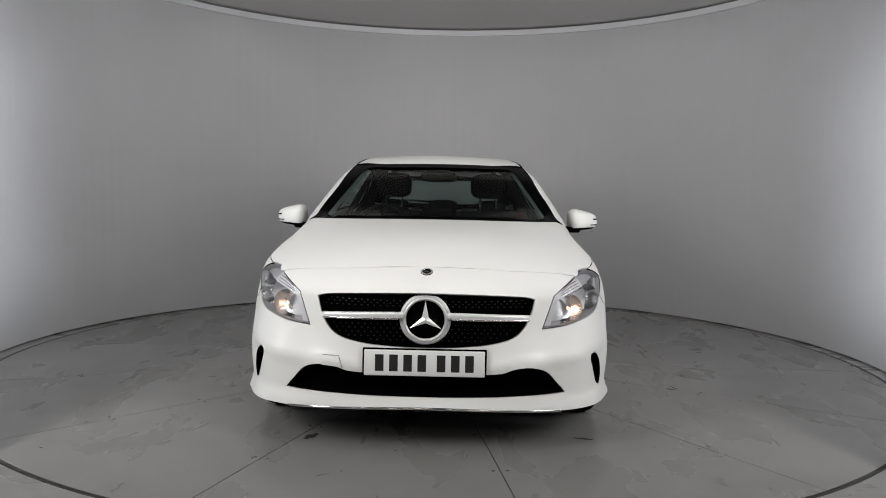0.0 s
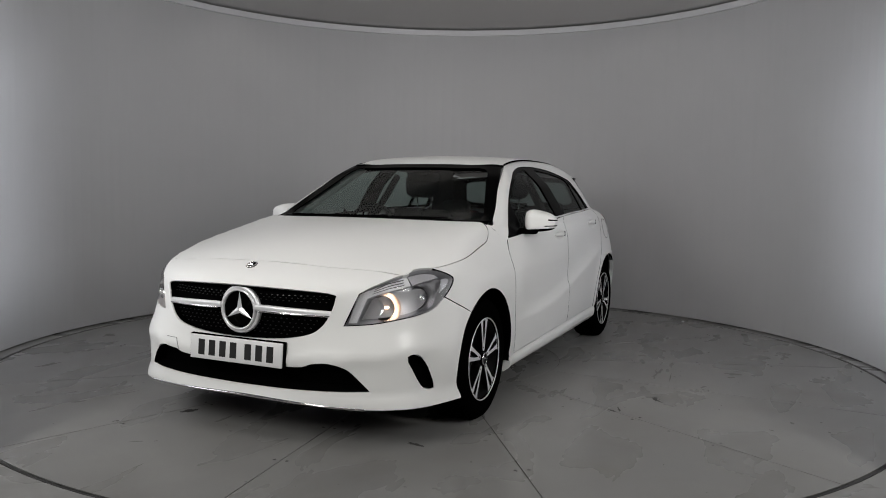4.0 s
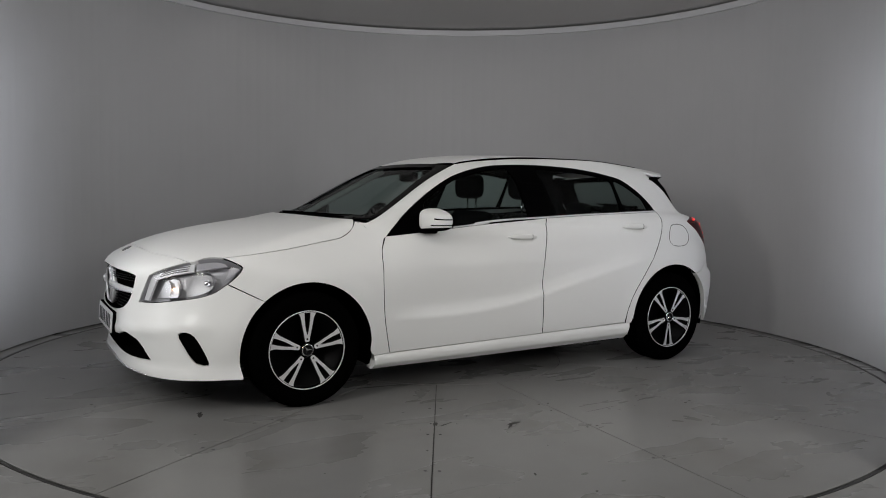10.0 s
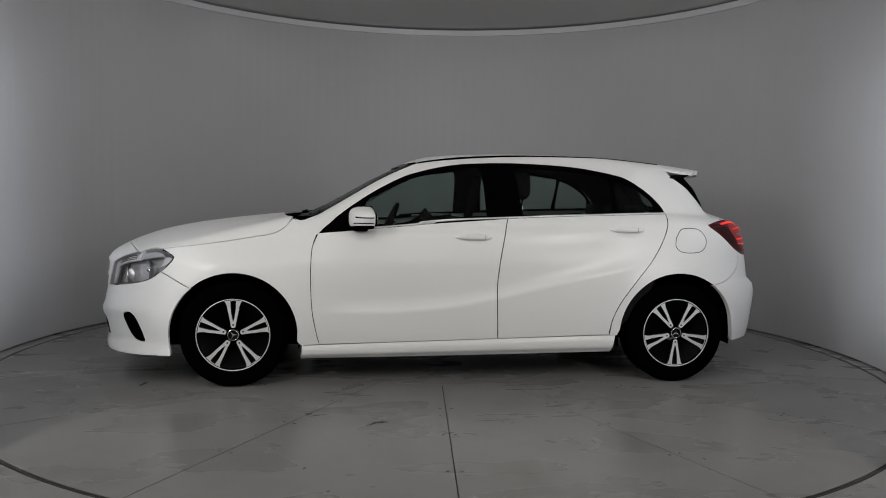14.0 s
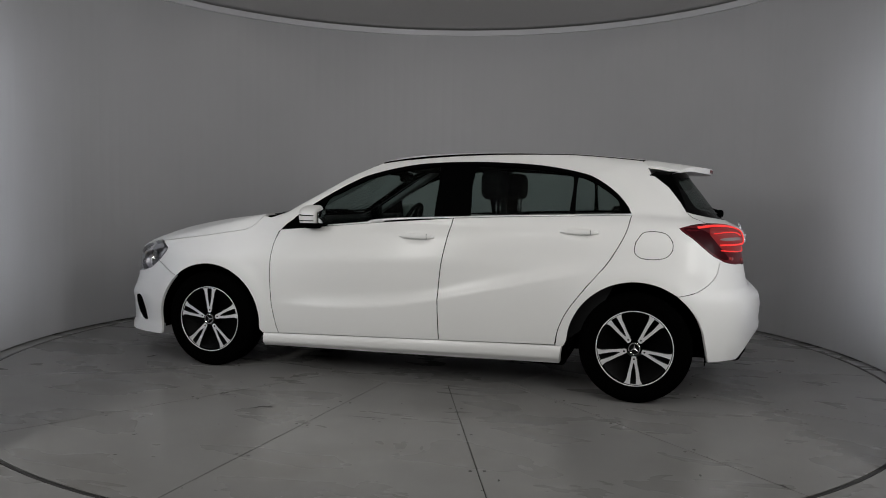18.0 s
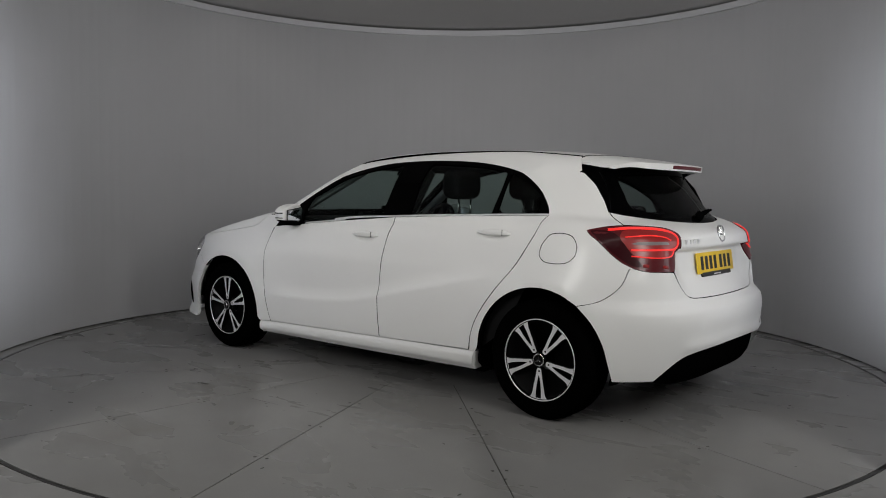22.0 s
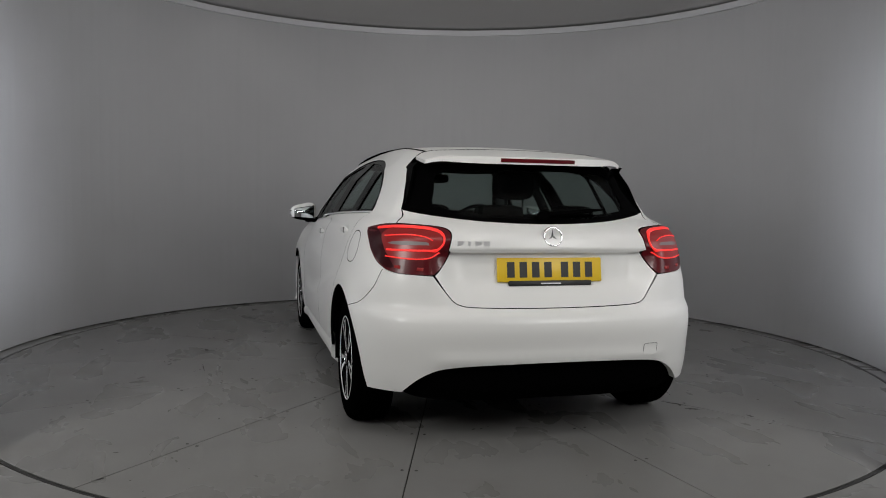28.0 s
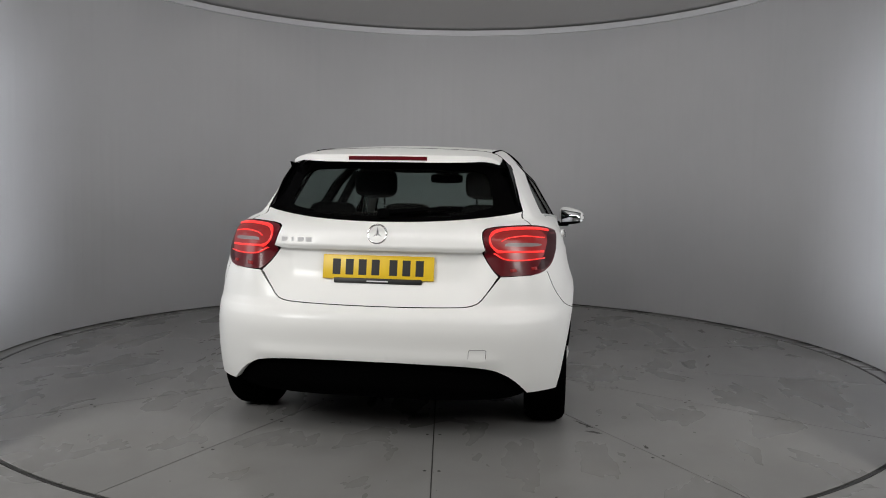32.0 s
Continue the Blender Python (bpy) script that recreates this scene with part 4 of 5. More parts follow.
part("steering_wheel", bm, DASH, car)
part("inner_mirror", super_ball((0.30, 0, 1.265), (0.02, 0.12, 0.035), 0.5), BLACK_GLOSS, car)
part("sensor_cover", rounded_box(0.36, 0.385, -0.085, 0.085, 1.268, 1.325, 0.010, 3, pose(0.37, 0, 1.30, 0, -55, 0) @ pose(-0.37, 0, -1.30)), BLACK, car)
part("mirror_stem", rounded_box(0.30, 0.36, -0.03, 0.03, 1.27, 1.335, 0.01), BLACK, car)


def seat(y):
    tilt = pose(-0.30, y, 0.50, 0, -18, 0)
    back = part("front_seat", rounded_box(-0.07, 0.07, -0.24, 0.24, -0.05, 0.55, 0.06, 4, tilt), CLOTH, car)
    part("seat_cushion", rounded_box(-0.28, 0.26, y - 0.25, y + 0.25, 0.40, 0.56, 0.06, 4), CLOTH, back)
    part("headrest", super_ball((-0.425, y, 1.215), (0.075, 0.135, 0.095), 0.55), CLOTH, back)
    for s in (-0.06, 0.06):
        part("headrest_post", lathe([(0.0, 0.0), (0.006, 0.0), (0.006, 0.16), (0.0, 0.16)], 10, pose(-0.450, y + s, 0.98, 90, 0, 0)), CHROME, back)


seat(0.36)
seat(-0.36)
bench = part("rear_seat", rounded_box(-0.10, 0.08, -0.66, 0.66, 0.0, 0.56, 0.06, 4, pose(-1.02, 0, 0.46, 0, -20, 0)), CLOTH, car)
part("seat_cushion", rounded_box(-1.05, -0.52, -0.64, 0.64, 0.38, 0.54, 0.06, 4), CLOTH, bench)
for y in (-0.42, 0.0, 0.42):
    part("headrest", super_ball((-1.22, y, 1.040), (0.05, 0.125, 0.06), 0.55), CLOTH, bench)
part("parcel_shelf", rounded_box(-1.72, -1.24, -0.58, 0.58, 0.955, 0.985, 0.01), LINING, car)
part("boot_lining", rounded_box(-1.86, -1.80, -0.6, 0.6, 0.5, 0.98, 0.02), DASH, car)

# ---- lamps ----
def shrunk(line, k):
    cu, cv = sum(p[0] for p in line) / len(line), sum(p[1] for p in line) / len(line)
    return [(cu + (p[0] - cu) * k, cv + (p[1] - cv) * k, *p[2:]) for p in line]


head = sheet("headlamp", car, CLEAR, LAMP, from_front, "clear headlamp lens with silver reflectors inside", grid=0.03, off=0.001, lip=0.004, gap=0.0015)
sheet("lamp_housing", head, LAMP_BLACK, shrunk(LAMP, 0.985), from_front, grid=0.03, off=-0.062, lip=-0.06)
sheet("light_strip", head, LAMP_SILVER, [(29.6, 0.578, C), (31.8, 0.578, C), (34.4, 0.684, C), (39.5, 0.716), (46.0, 0.742, C), (45.2, 0.791, C), (42.8, 0.779), (38.8, 0.757), (35.0, 0.731), (32.5, 0.709), (31.2, 0.660)],
      from_front, grid=0.02, off=-0.018, lip=0.012)
sheet("light_band", head, LAMP_GREY, [(46.3, 0.744, C), (51.0, 0.762), (55.5, 0.772, C), (54.0, 0.792), (50.5, 0.801), (46.5, 0.794), (45.3, 0.788, C)], from_front, grid=0.02, off=-0.022, lip=0.012)
sheet("lamp_tip", head, LAMP_GREY, [(54.6, 0.694, C), (57.2, 0.718), (58.9, 0.756), (57.6, 0.768), (55.9, 0.764, C), (55.6, 0.73)], from_front, grid=0.02, off=-0.018, lip=0.012)
sheet("ribbed_reflector", head, PATTERN, [(32.8, 0.592, C), (40.0, 0.602), (47.0, 0.620), (50.8, 0.650), (52.0, 0.690), (50.0, 0.728), (45.0, 0.716), (40.0, 0.704), (35.6, 0.678, C)], from_front, grid=0.03, off=-0.050, lip=0.0)
for k in range(4):
    a = 0.708 + 0.012 * k
    ribbon("strip_rib", head, LAMP_DARK, [(35.5 + 0.4 * k, a), (39.5, a + 0.024), (44.0, a + 0.040)], from_front, 0.0025, -0.016, thick=0.002)


def bowl(centre, way, r, depth, n=24):
    """An open reflector bowl that looks along way."""
    m = Matrix.Translation(centre) @ Vector(way).to_track_quat("Z", "Y").to_matrix().to_4x4()
    bm = bmesh.new()
    rows = []
    for i in range(9):
        k = i / 8
        rows.append([bm.verts.new(m @ Vector((r * k * math.cos(a), r * k * math.sin(a), -depth * (1 - k * k)))) for a in [2 * math.pi * j / n for j in range(n)]])
    for p, q in zip(rows[:-1], rows[1:]):
        for j in range(n):
            bm.faces.new((p[j], p[(j + 1) % n], q[(j + 1) % n], q[j]))
    bmesh.ops.remove_doubles(bm, verts=bm.verts[:], dist=1e-6)
    bmesh.ops.recalc_face_normals(bm, faces=bm.faces)
    return bm


for th, zz, rr, dd in ((39.5, 0.646, 0.066, 0.045), (49.5, 0.682, 0.060, 0.05)):
    P = laid(from_front, [(th, zz)])[0]
    n = Vector((math.cos(radians(th * 0.35)), math.sin(radians(th * 0.35)), 0.05))
    centre = Vector(P) - Vector(gradient([P])[0]) * 0.032
    pair("reflector", bowl(centre, n, rr, dd), REFLECTOR, head)
    if th > 45:
        pair("bulb_hood", super_ball(centre - n * 0.006, (0.020, 0.014, 0.014), 1.0), REFLECTOR, head)
    else:
        pair("bulb", super_ball(centre - n * 0.008, (0.010, 0.006, 0.006), 1.0, nu=8, nv=12), WARM_GLOW, head, "lit warm bulb")
        pair("reflector_wing", bowl(centre + Vector((0.02, -0.055, 0.0)), n, 0.045, 0.02), PATTERN, head)

tail = sheet("tail_lamp", car, RED_LENS, TAIL, from_back, "lit red tail lamp with glowing light guides", grid=0.025, off=0.003, lip=0.02, gap=0.002)
sheet("smoked_lens", tail, DARK_LENS, [(58.6, 0.984), (55.0, 0.990), (51.5, 0.975), (49.0, 0.93), (46.5, 0.87), (44.5, 0.82), (47.0, 0.817), (50.0, 0.845), (53.1, 0.888), (56.2, 0.940)], from_back, grid=0.025, off=0.004, lip=0.0)
ribbon("light_guide", tail, RED_GLOW, [(53.5, 0.990), (47.0, 0.999), (39.0, 0.996), (34.5, 0.984), (32.3, 0.962), (32.2, 0.930), (33.6, 0.905), (37.0, 0.899), (47.5, 0.897)], from_back, 0.0085, 0.004)
ribbon("light_guide", tail, RED_GLOW, [(49.0, 0.958), (42.0, 0.966), (37.0, 0.958), (35.0, 0.944)], from_back, 0.004, 0.004)
ribbon("light_guide", tail, RED_GLOW, [(47.5, 0.868), (40.0, 0.860), (35.5, 0.866), (33.4, 0.893)], from_back, 0.0055, 0.004)
sheet("reverse_lens", tail, REVERSE, [(35.6, 0.921, C), (36.0, 0.936), (40.0, 0.940), (46.0, 0.936), (47.6, 0.926), (45.0, 0.919)], from_back, grid=0.015, off=0.0052, lip=0.0)
sheet("glow_field", tail, RED_DIM, [(33.0, 0.970), (36.0, 0.986), (42.0, 0.993), (49.0, 0.990), (50.5, 0.960), (49.0, 0.915), (46.5, 0.868), (40.0, 0.860), (35.5, 0.866), (33.2, 0.900), (32.4, 0.935)], from_back, grid=0.015, off=0.0042, lip=0.0)
for th, zz in ((43.5, 0.822), (37.5, 0.815)):
    ribbon("reflex_spot", tail, RED_DIM, [(th - 0.8, zz), (th + 0.8, zz + 0.002)], from_back, 0.014, 0.003)

# ---- grille, emblem, intakes ----
grille = sheet("grille", car, BLACK, GRILLE, from_front, "black grille with rows of small chrome pins", both=False, grid=0.04, off=-0.045, lip=-0.04)[0]
bm = bmesh.new()
gline = smooth_line(GRILLE, 0.0165, 1.0, 0.02)
q = np.array([(u, v) for k, v in enumerate(np.arange(0.50, 0.722, 0.0165)) for u in np.arange(-27, 27.1, 1.60) + (0.80 if k % 2 else 0.0)])
q = q[inside(inset(gline, 0.012), q * [0.0165, 1.0])]
P = meet(*from_front(q[:, 0], q[:, 1]))
for p, n in zip(P, gradient(P)):
    if math.hypot(p[1], p[2] - 0.61) < 0.115 or abs(p[2] - 0.622) < 0.03:
        continue
    c = Vector(p) - Vector(n) * 0.030
    box(bm, -0.003, 0.003, -0.0030, 0.0030, -0.0018, 0.0018, Matrix.Translation(c) @ Vector(n).to_track_quat("X", "Z").to_matrix().to_4x4())
pins = part("grille_pin", bm, PIN, grille, smooth=False)
pins["kind"] = "stuff"
ribbon("grille_bar", grille, SILVER, [(5.2, 0.628), (9.0, 0.628), (16.0, 0.624), (22.0, 0.620), (25.6, 0.617)], from_front, 0.026, -0.012, "brushed silver louvre beside the emblem", thick=0.010)
ribbon("grille_bar_trim", grille, CHROME, [(6.5, 0.615), (16.0, 0.611), (22.0, 0.609), (25.3, 0.608)], from_front, 0.008, -0.004, thick=0.006)
face = pose(2.205, 0, 0.612, 0, 0, -90) @ pose(0, 0, 0, 0, 0, 0)
part("emblem_collar", lathe([(0.092, -0.03), (0.108, -0.022), (0.112, -0.004), (0.104, 0.006), (0.092, 0.0)], 64, face), SILVER, grille)
part("emblem_ring", lathe([(0.083, 0.004), (0.086, 0.014), (0.093, 0.016), (0.097, 0.008), (0.094, 0.0)], 64, face), SATIN, grille)
part("emblem_disc", lathe([(0.0, -0.02), (0.09, -0.02), (0.09, 0.0), (0.0, 0.0)], 48, face), BLACK_GLOSS, grille)
part("emblem_star", star_bm(0.083, 0.008, face @ pose(0, 0.002, 0)), SATIN, grille, smooth=False)
P = laid(from_above, [(2.118, 0.0)])[0]
nb = Vector(gradient([P])[0])
bm = lathe([(0.0, -0.004), (0.027, -0.004), (0.027, 0.002), (0.022, 0.003), (0.0, 0.002)], 32, Matrix.Translation(P) @ nb.to_track_quat("Y", "Z").to_matrix().to_4x4())
badge = part("bonnet_badge", bm, BLACK_GLOSS, car, "round dark badge with a chrome rim")
bm = lathe([(0.019, 0.002), (0.020, 0.005), (0.025, 0.005), (0.027, 0.001)], 32, Matrix.Translation(P) @ nb.to_track_quat("Y", "Z").to_matrix().to_4x4())
part("badge_rim", bm, CHROME, badge)
part("badge_star", star_bm(0.02, 0.004, Matrix.Translation(P + np.array(nb) * 0.003) @ nb.to_track_quat("Y", "Z").to_matrix().to_4x4()), CHROME, badge, smooth=False)
sheet("lower_intake", car, BLACK, INTAKE, from_front, both=False, grid=0.05, off=-0.06, lip=-0.055)
sheet("side_intake", car, BLACK, SLOT, from_front, grid=0.04, off=-0.035, lip=-0.03)
lip = ribbon("chrome_lip", car, CHROME, [(-34.0, 0.202), (-27.0, 0.207), (-14.0, 0.214), (0.0, 0.218), (14.0, 0.214), (27.0, 0.207), (34.0, 0.202)], from_front, 0.009, 0.002, "thin chrome strip under the front bumper", both=False, thick=0.004)[0]
P = np.array([tuple(v.co) for v in lip.data.vertices])
for v, q in zip(lip.data.vertices, front_form(P, gradient(P))):
    v.co = Vector(q)
sheet("tow_cover", car, PAINT, [(-24.3, 0.446, C), (-20.4, 0.446, C), (-19.5, 0.392, C), (-24.6, 0.400, C)], from_front, both=False, grid=0.012, off=0.0008, lip=0.006, bend=front_form, dark=False)
sheet("tow_cover", car, PAINT, [(-25.2, 0.474), (-29.1, 0.474), (-29.3, 0.424), (-25.2, 0.424)], from_back, both=False, grid=0.012, off=0.0008, lip=0.006, bend=rear_form, dark=False)


# ---- number plates, lettering as plain bars ----
def number_plate(name, m, face_mat, label, spread):
    plate = part(name, rounded_box(-0.26, 0.26, -0.004, 0.004, -0.0555, 0.0555, 0.0035, 2, m), face_mat, car, label)
    for x, w in spread:
        part("plate_bar", rounded_box(x - w / 2, x + w / 2, 0.0035, 0.0052, -0.036, 0.036, 0.0006, 1, m), PLATE_BLACK, plate, smooth=False)
    return plate


plate = number_plate("front_number_plate", pose(2.236, 0, 0.426, 0, 0, -90) @ pose(0, 0, 0, 4, 0, 0), PLATE_WHITE, "white front number plate with plain black bars", [(0.194 - 0.061 * i - (0.022 if i > 3 else 0.0), 0.037) for i in range(7)])
part("plate_backing", rounded_box(-0.268, 0.268, -0.02, -0.004, -0.058, 0.062, 0.004, 2, pose(2.236, 0, 0.426, 0, 0, -90) @ pose(0, 0, 0, 4, 0, 0)), BLACK, plate)
back_m = pose(-1.918, 0, 0.812, 0, 0, 90) @ pose(0, 0, 0, 9, 0, 0)
plate = number_plate("rear_number_plate", back_m, PLATE_YELLOW, "yellow rear number plate with plain black bars", [(0.194 - 0.061 * i - (0.022 if i > 3 else 0.0), 0.037) for i in range(7)])
part("plate_backing", rounded_box(-0.205, 0.205, -0.012, 0.006, -0.074, -0.050, 0.003, 2, back_m), PLATE_BLACK, plate)
part("backing_text_bar", rounded_box(-0.05, 0.05, 0.006, 0.0066, -0.067, -0.061, 0.0002, 1, back_m), PLATE_WHITE, plate)
for k, w in enumerate((0.030, 0.012, 0.030, 0.030)):
    y0 = 0.440 - 0.040 * k
    P = laid(from_rear, [(y0, 0.935)])[0]
    part("model_letter", rounded_box(P[0] - 0.003, P[0] + 0.003, y0 - w / 2, y0 + w / 2, 0.924, 0.946, 0.001, 1), SATIN, car, smooth=False)
P = laid(from_rear, [(0.0, 0.962)])[0]
bm = lathe([(0.039, 0.0), (0.040, 0.008), (0.045, 0.009), (0.048, 0.0)], 48, pose(P[0] + 0.003, 0, 0.966, 0, 0, 90) @ pose(0, 0, 0, 12, 0, 0))
emblem = part("tailgate_emblem", bm, CHROME, car, "chrome ring emblem on the tailgate")
part("emblem_star", star_bm(0.041, 0.009, pose(P[0] + 0.003, 0, 0.966, 0, 0, 90) @ pose(0, 0, 0, 12, 0, 0)), CHROME, emblem, smooth=False)

# ---- handles, filler flap, mirrors ----
for x, z in HANDLES:
    P = laid(from_side, [(x, z)])[0]
    bm = super_ball((x, P[1] + 0.012, z + 0.004), (0.112, 0.010, 0.0165), 0.75, nu=12, nv=36)
    for v in bm.verts:
        k = (v.co.x - x) / 0.112
        v.co.z = z + 0.004 + (v.co.z - z - 0.004) * (1.0 - 0.45 * max(k, 0.0) ** 2) + 0.005 * (1 - k * k)
        v.co.y -= 0.012 * abs(k) ** 3
    handle = pair("door_handle", bm, PAINT, car)
    for s, h in zip((1, -1), handle):
        part("key_cap_joint", rounded_box(x - 0.0665, x - 0.065, s * (P[1] + 0.016) - 0.006, s * (P[1] + 0.016) + 0.006, z - 0.008, z + 0.022, 0.0004, 1), LAMP_DARK, h, smooth=False)
FLAP = [(-1.337, 0.905), (-1.333, 0.850), (-1.372, 0.818), (-1.486, 0.820), (-1.530, 0.856), (-1.532, 0.912), (-1.488, 0.958), (-1.380, 0.959)]
ribbon("filler_flap_gap", car, BLACK, FLAP + FLAP[:1], from_side, 0.004, -0.0012, both=False, thick=0.002)
def mirror_shape(bm, side, swept=True):
    """The mirror's own taper: lower and shallower towards its outer end."""
    if swept:
        for v in bm.verts:
            k = min(1.0, max(0.0, (v.co.y - 0.836) / 0.184))
            if v.co.x > 0.575:
                v.co.x = 0.575 + (v.co.x - 0.575) * (1.05 - 0.42 * k * k)
            if v.co.z > 0.995:
                v.co.z = 0.995 + (v.co.z - 0.995) * (1.0 - 0.48 * k ** 1.4)
            else:
                v.co.z = 0.995 + (v.co.z - 0.995) * (1.0 - 0.30 * k)
        bmesh.ops.transform(bm, matrix=pose(0.575, 0.918, 0, 0, 0, 7) @ pose(-0.575, -0.928, 0), verts=bm.verts[:])
    return bm if side > 0 else mirrored(bm)


MIRROR_AT, MIRROR_SIZE = (0.575, 0.928, 1.004), (0.108, 0.092, 0.074, 0.036)
for s in (1, -1):
    shell = part("door_mirror", mirror_shape(super_ball(MIRROR_AT, MIRROR_SIZE, 0.58, u0=-33, nu=18, nv=40), s), PAINT, car, "white door mirror on a black foot")
    part("mirror_foot", mirror_shape(super_ball(MIRROR_AT, MIRROR_SIZE, 0.58, u0=-90, u1=-31, nu=8, nv=40, grow=0.985), s), BLACK, shell)
    part("mirror_arm", mirror_shape(rounded_box(0.575, 0.66, 0.80, 0.90, 0.925, 0.962, 0.012, 3), s, False), BLACK, shell)
    part("mirror_surround", mirror_shape(rounded_box(0.5335, 0.5365, 0.856, 1.000, 0.952, 1.052, 0.001, 1), s), BLACK, shell)
    part("mirror_glass", mirror_shape(rounded_box(0.5305, 0.5332, 0.861, 0.995, 0.956, 1.047, 0.0008, 1), s), MIRROR, shell)
    for u0, u1, v0 in ((-18, -12, 10), (2, 8, 22)):
        part("mirror_groove", mirror_shape(super_ball(MIRROR_AT, MIRROR_SIZE, 0.58, u0=u0, u1=u1, v0=v0, v1=110, nu=2, nv=20, grow=1.006), s), BLACK_GLOSS, shell)
    part("mirror_indicator", mirror_shape(super_ball(MIRROR_AT, MIRROR_SIZE, 0.58, u0=-11, u1=2, v0=72, v1=110, nu=2, nv=10, grow=1.007), s), LAMP_SILVER, shell)

# ---- roof spoiler, brake light, wipers ----
def spoiler_bm():
    bm = bmesh.new()
    nx, ny = 10, 32
    top, low = [], []
    ys = np.linspace(-0.52, 0.52, ny + 1)
    foot = laid(from_above, [(-1.392 + 0.045 * (y / 0.5) ** 2, y) for y in ys])[:, 2]
    for j in range(ny + 1):
        y = -0.52 + 1.04 * j / ny
        x0 = -1.392 + 0.045 * (y / 0.5) ** 2
        x1 = -1.765 + 0.62 * y * y + 0.55 * max(abs(y) - 0.38, 0) ** 1.5
        for i in range(nx + 1):
            k = i / nx
            x = x0 + (x1 - x0) * k
            z = foot[j] + float(ROOF(np.array([x]))[0] - ROOF(np.array([x0]))[0]) - 0.003
            top.append(bm.verts.new((x, y, z)))
            low.append(bm.verts.new((x + 0.006 * k, y, z - 0.012 - 0.022 * min(1, k * 1.6) * (1 - 0.8 * abs(y / 0.52) ** 5))))
    w = nx + 1
    for j in range(ny):
        for i in range(nx):
            a = j * w + i
            bm.faces.new((top[a], top[a + 1], top[a + w + 1], top[a + w]))
            bm.faces.new((low[a], low[a + w], low[a + w + 1], low[a + 1]))
        bm.faces.new((top[j * w + nx], low[j * w + nx], low[(j + 1) * w + nx], top[(j + 1) * w + nx]))
        bm.faces.new((top[j * w], top[(j + 1) * w], low[(j + 1) * w], low[j * w]))
    for j in (0, ny):
        for i in range(nx):
            a = j * w + i
            bm.faces.new((top[a], low[a], low[a + 1], top[a + 1]) if j else (top[a], top[a + 1], low[a + 1], low[a]))
    bmesh.ops.recalc_face_normals(bm, faces=bm.faces)
    for e in bm.edges:
        if len(e.link_faces) == 2 and e.calc_face_angle() > 0.6:
            e.smooth = False
    return bm


spoiler = part("roof_spoiler", spoiler_bm(), PAINT, car)
bm = bmesh.new()
rows = []
for j in range(17):
    y = -0.19 + 0.38 * j / 16
    x1 = -1.765 + 0.62 * y * y
    z = float(ROOF(np.array([x1]))[0]) - 0.005 - 0.085 * y * y
    rows.append([bm.verts.new(v) for v in ((x1 - 0.002, y, z - 0.010), (x1 + 0.001, y, z - 0.028), (x1 + 0.02, y, z - 0.028), (x1 + 0.02, y, z - 0.010))])
for p, q in zip(rows[:-1], rows[1:]):
    for j in range(4):
        bm.faces.new((p[j], q[j], q[(j + 1) % 4], p[(j + 1) % 4]))
bm.faces.new(rows[0])
bm.faces.new(rows[-1][::-1])
bmesh.ops.recalc_face_normals(bm, faces=bm.faces)
part("brake_light", bm, RED_LENS, spoiler, "dark red high brake light", smooth=False)


def rod(a, b, r0, r1, n=8):
    a, b = Vector(a), Vector(b)
    bm = bmesh.new()
    bmesh.ops.create_cone(bm, cap_ends=True, segments=n, radius1=r0, radius2=r1, depth=(b - a).length, matrix=Matrix.Translation((a + b) / 2) @ (b - a).to_track_quat("Z", "Y").to_matrix().to_4x4())
    return bm


def glass_point(u, v, way, off):
    P = laid(way, [(u, v)])
    return Vector((P + gradient(P) * off)[0])


bm = bmesh.new()
rows = []
for (y, z), deep in zip(((0.562, 1.306), (0.572, 1.284), (0.597, 1.215), (0.622, 1.13), (0.638, 1.082)), (0.100, 0.085, 0.052, 0.022, 0.004)):
    x = float(laid(from_rear, [(y, min(z, 1.288))])[0][0])
    rows.append([bm.verts.new(v) for v in ((x + 0.02, y + 0.004, z), (x - deep, y - 0.010, z), (x - deep, y - 0.020, z), (x + 0.02, y - 0.014, z))])
for p, q in zip(rows[:-1], rows[1:]):
    for j in range(4):
        bm.faces.new((p[j], q[j], q[(j + 1) % 4], p[(j + 1) % 4]))
bm.faces.new(rows[0])
bm.faces.new(rows[-1][::-1])
bmesh.ops.recalc_face_normals(bm, faces=bm.faces)
pair("spoiler_fin", bm, BLACK_GLOSS, [spoiler, spoiler], "gloss black fin beside the rear window", smooth=False)
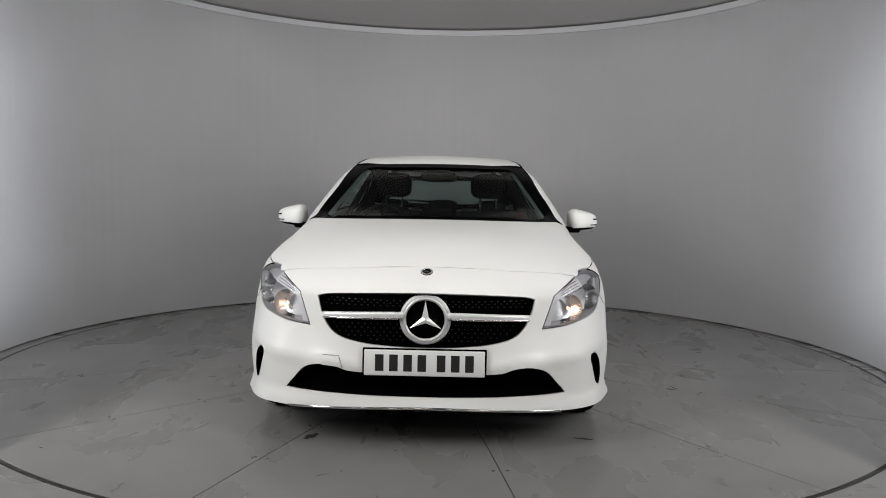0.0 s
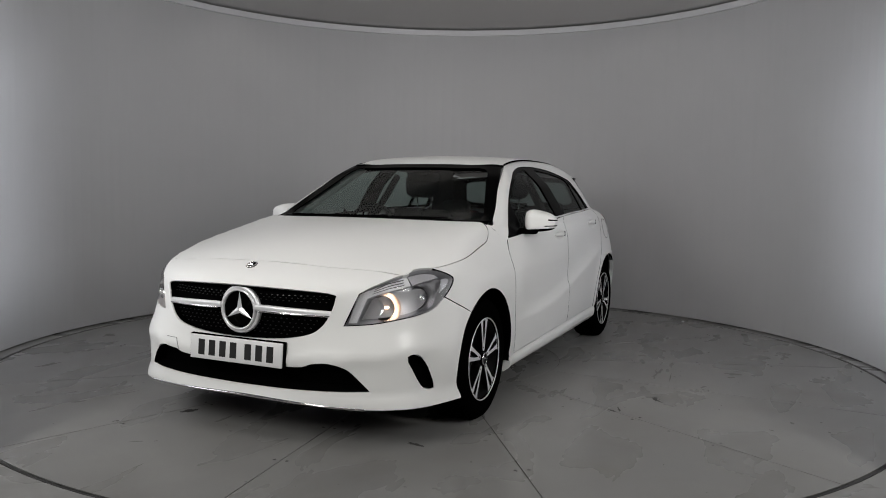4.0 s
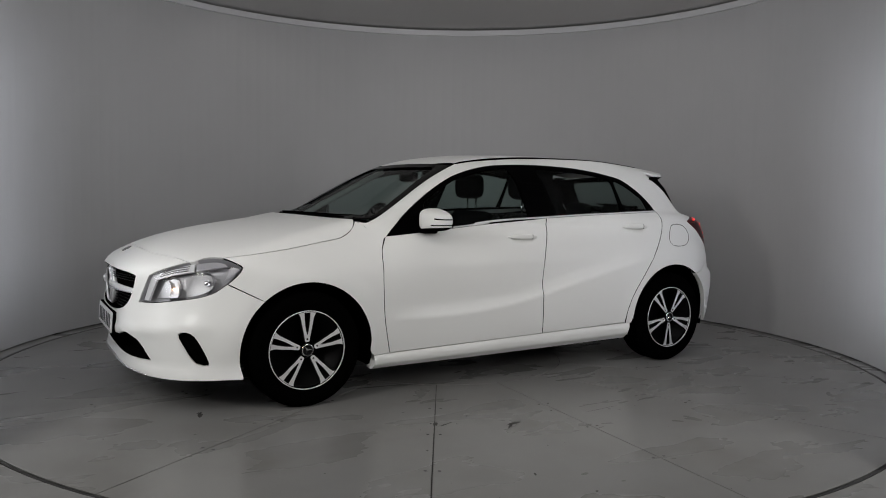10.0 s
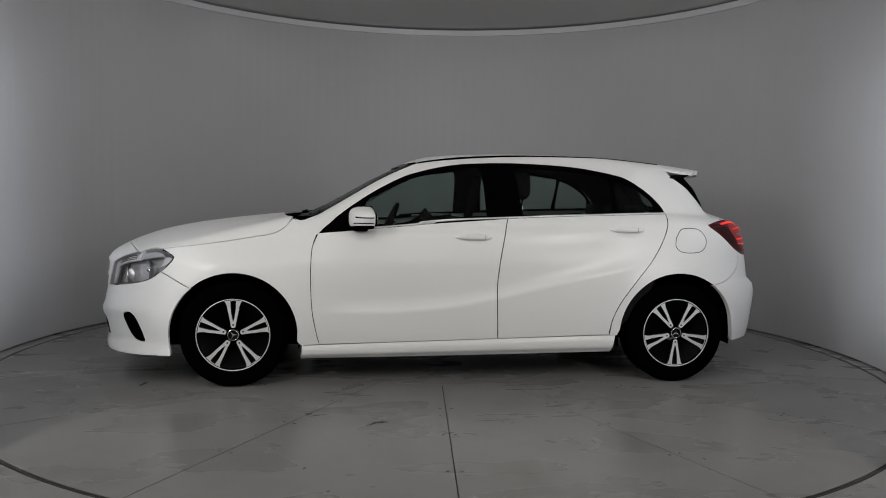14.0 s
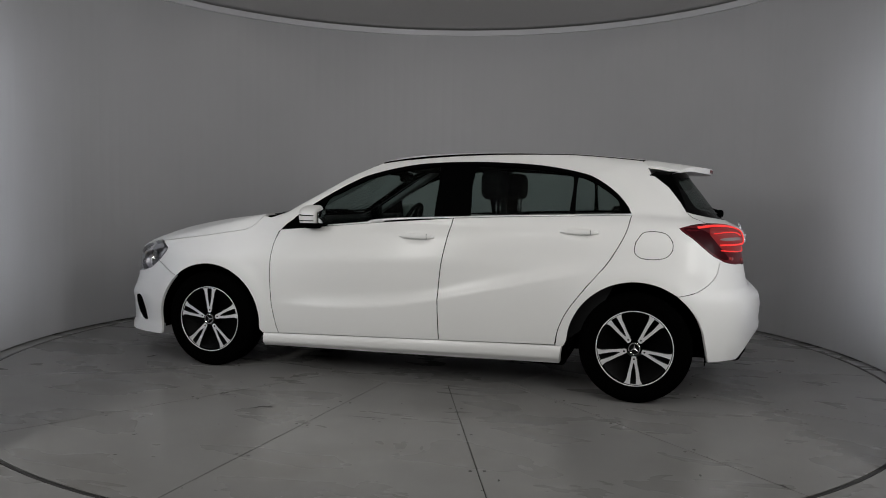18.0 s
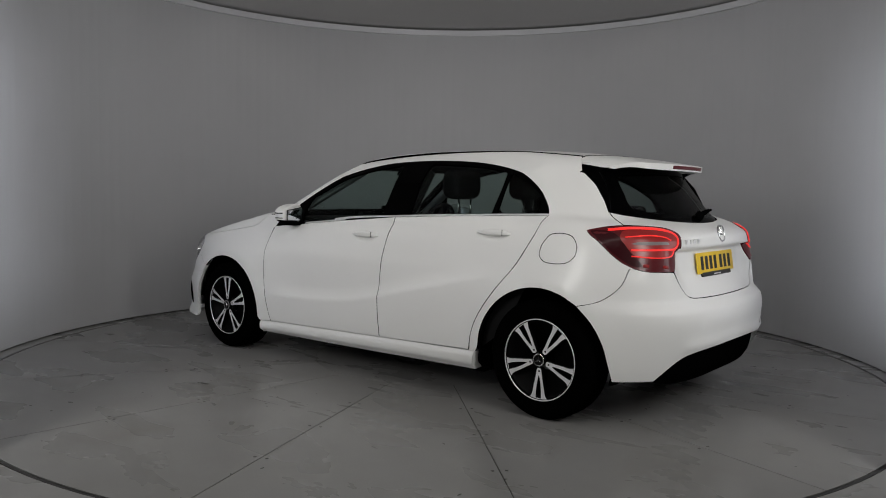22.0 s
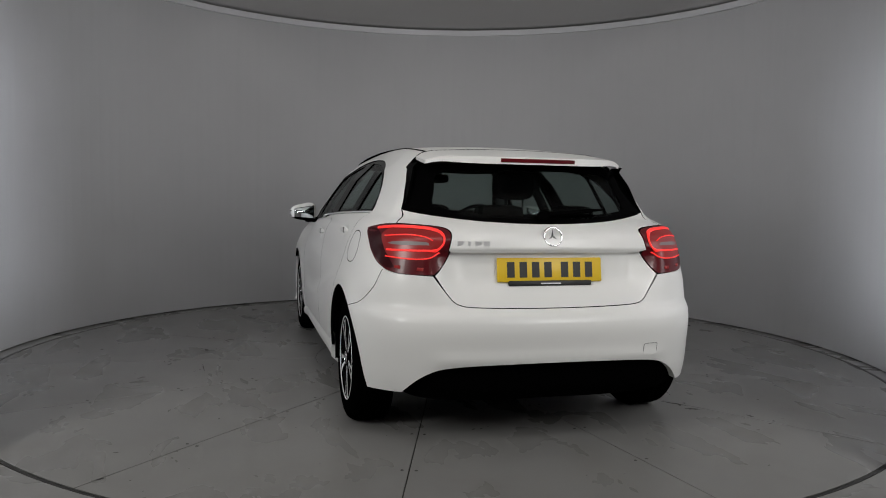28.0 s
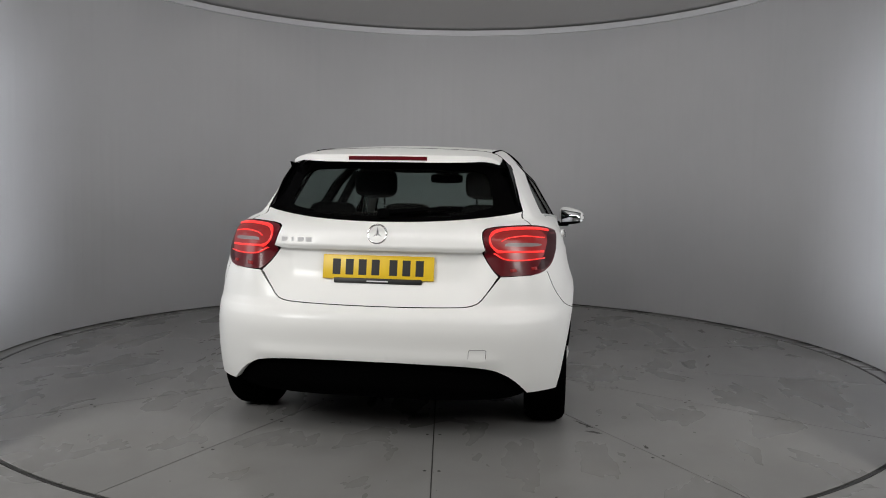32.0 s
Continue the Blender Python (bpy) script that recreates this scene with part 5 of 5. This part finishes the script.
wiper = part("rear_wiper", rod(glass_point(0.0, 1.050, from_rear, 0.02), glass_point(-0.30, 1.075, from_rear, 0.022), 0.012, 0.007), BLACK, car)
part("wiper_cap", super_ball(glass_point(0.0, 1.050, from_rear, 0.012), (0.02, 0.03, 0.025), 0.8), BLACK, wiper)
part("wiper_blade", rod(glass_point(-0.02, 1.062, from_rear, 0.008), glass_point(-0.36, 1.085, from_rear, 0.008), 0.006, 0.005), BLACK, wiper)
cowl = sheet("cowl", car, BLACK, turned_v([(1.13, 0.0), *moved([(1.115, 0.30), (1.08, 0.55), (1.03, 0.70), (0.93, 0.715), (0.96, 0.5)], from_above, from_dome), (0.97, 0.0)]), from_dome, both=False, grid=0.05, off=-0.012, lip=0.03)
for y0, y1 in ((-0.62, 0.02), (-0.10, 0.52)):
    wiper = part("front_wiper", rod(glass_point(y0, 0.996, from_shield, 0.004), glass_point(y1, 1.004, from_shield, 0.005), 0.008, 0.005), BLACK, car)
    part("wiper_blade", rod(glass_point(y0 + 0.05, 1.008, from_shield, 0.005), glass_point(y1 + 0.08, 1.014, from_shield, 0.005), 0.005, 0.004), BLACK, wiper)

# thin joints round the small covers of the bumpers
for line, way in (([(-24.3, 0.446), (-20.4, 0.446), (-19.5, 0.392)], from_front), ([(-25.4, 0.474), (-28.9, 0.474), (-29.2, 0.468), (-29.2, 0.430), (-28.9, 0.424), (-25.4, 0.424), (-25.1, 0.430), (-25.1, 0.468), (-25.4, 0.474)], from_back)):
    ribbon("cover_joint", car, LAMP_DARK, [(*p, C) for p in line], way, 0.0018, 0.0095, both=False, thick=0.0008)


# ---- what moves ----
def motions():
    rows_table, rows_car = [], []
    for t in range(33):
        a = TURN_START + TURN_RATE * t
        c, s = math.cos(radians(a)), math.sin(radians(a))
        rows_table.append((t, pose(0, 0, 0, 0, 0, a)))
        rows_car.append((t, pose(c * CAR_X - s * CAR_Y, s * CAR_X + c * CAR_Y, 0, 0, 0, a)))
    walk(turntable, rows_table)
    walk(car, rows_car)


motions()
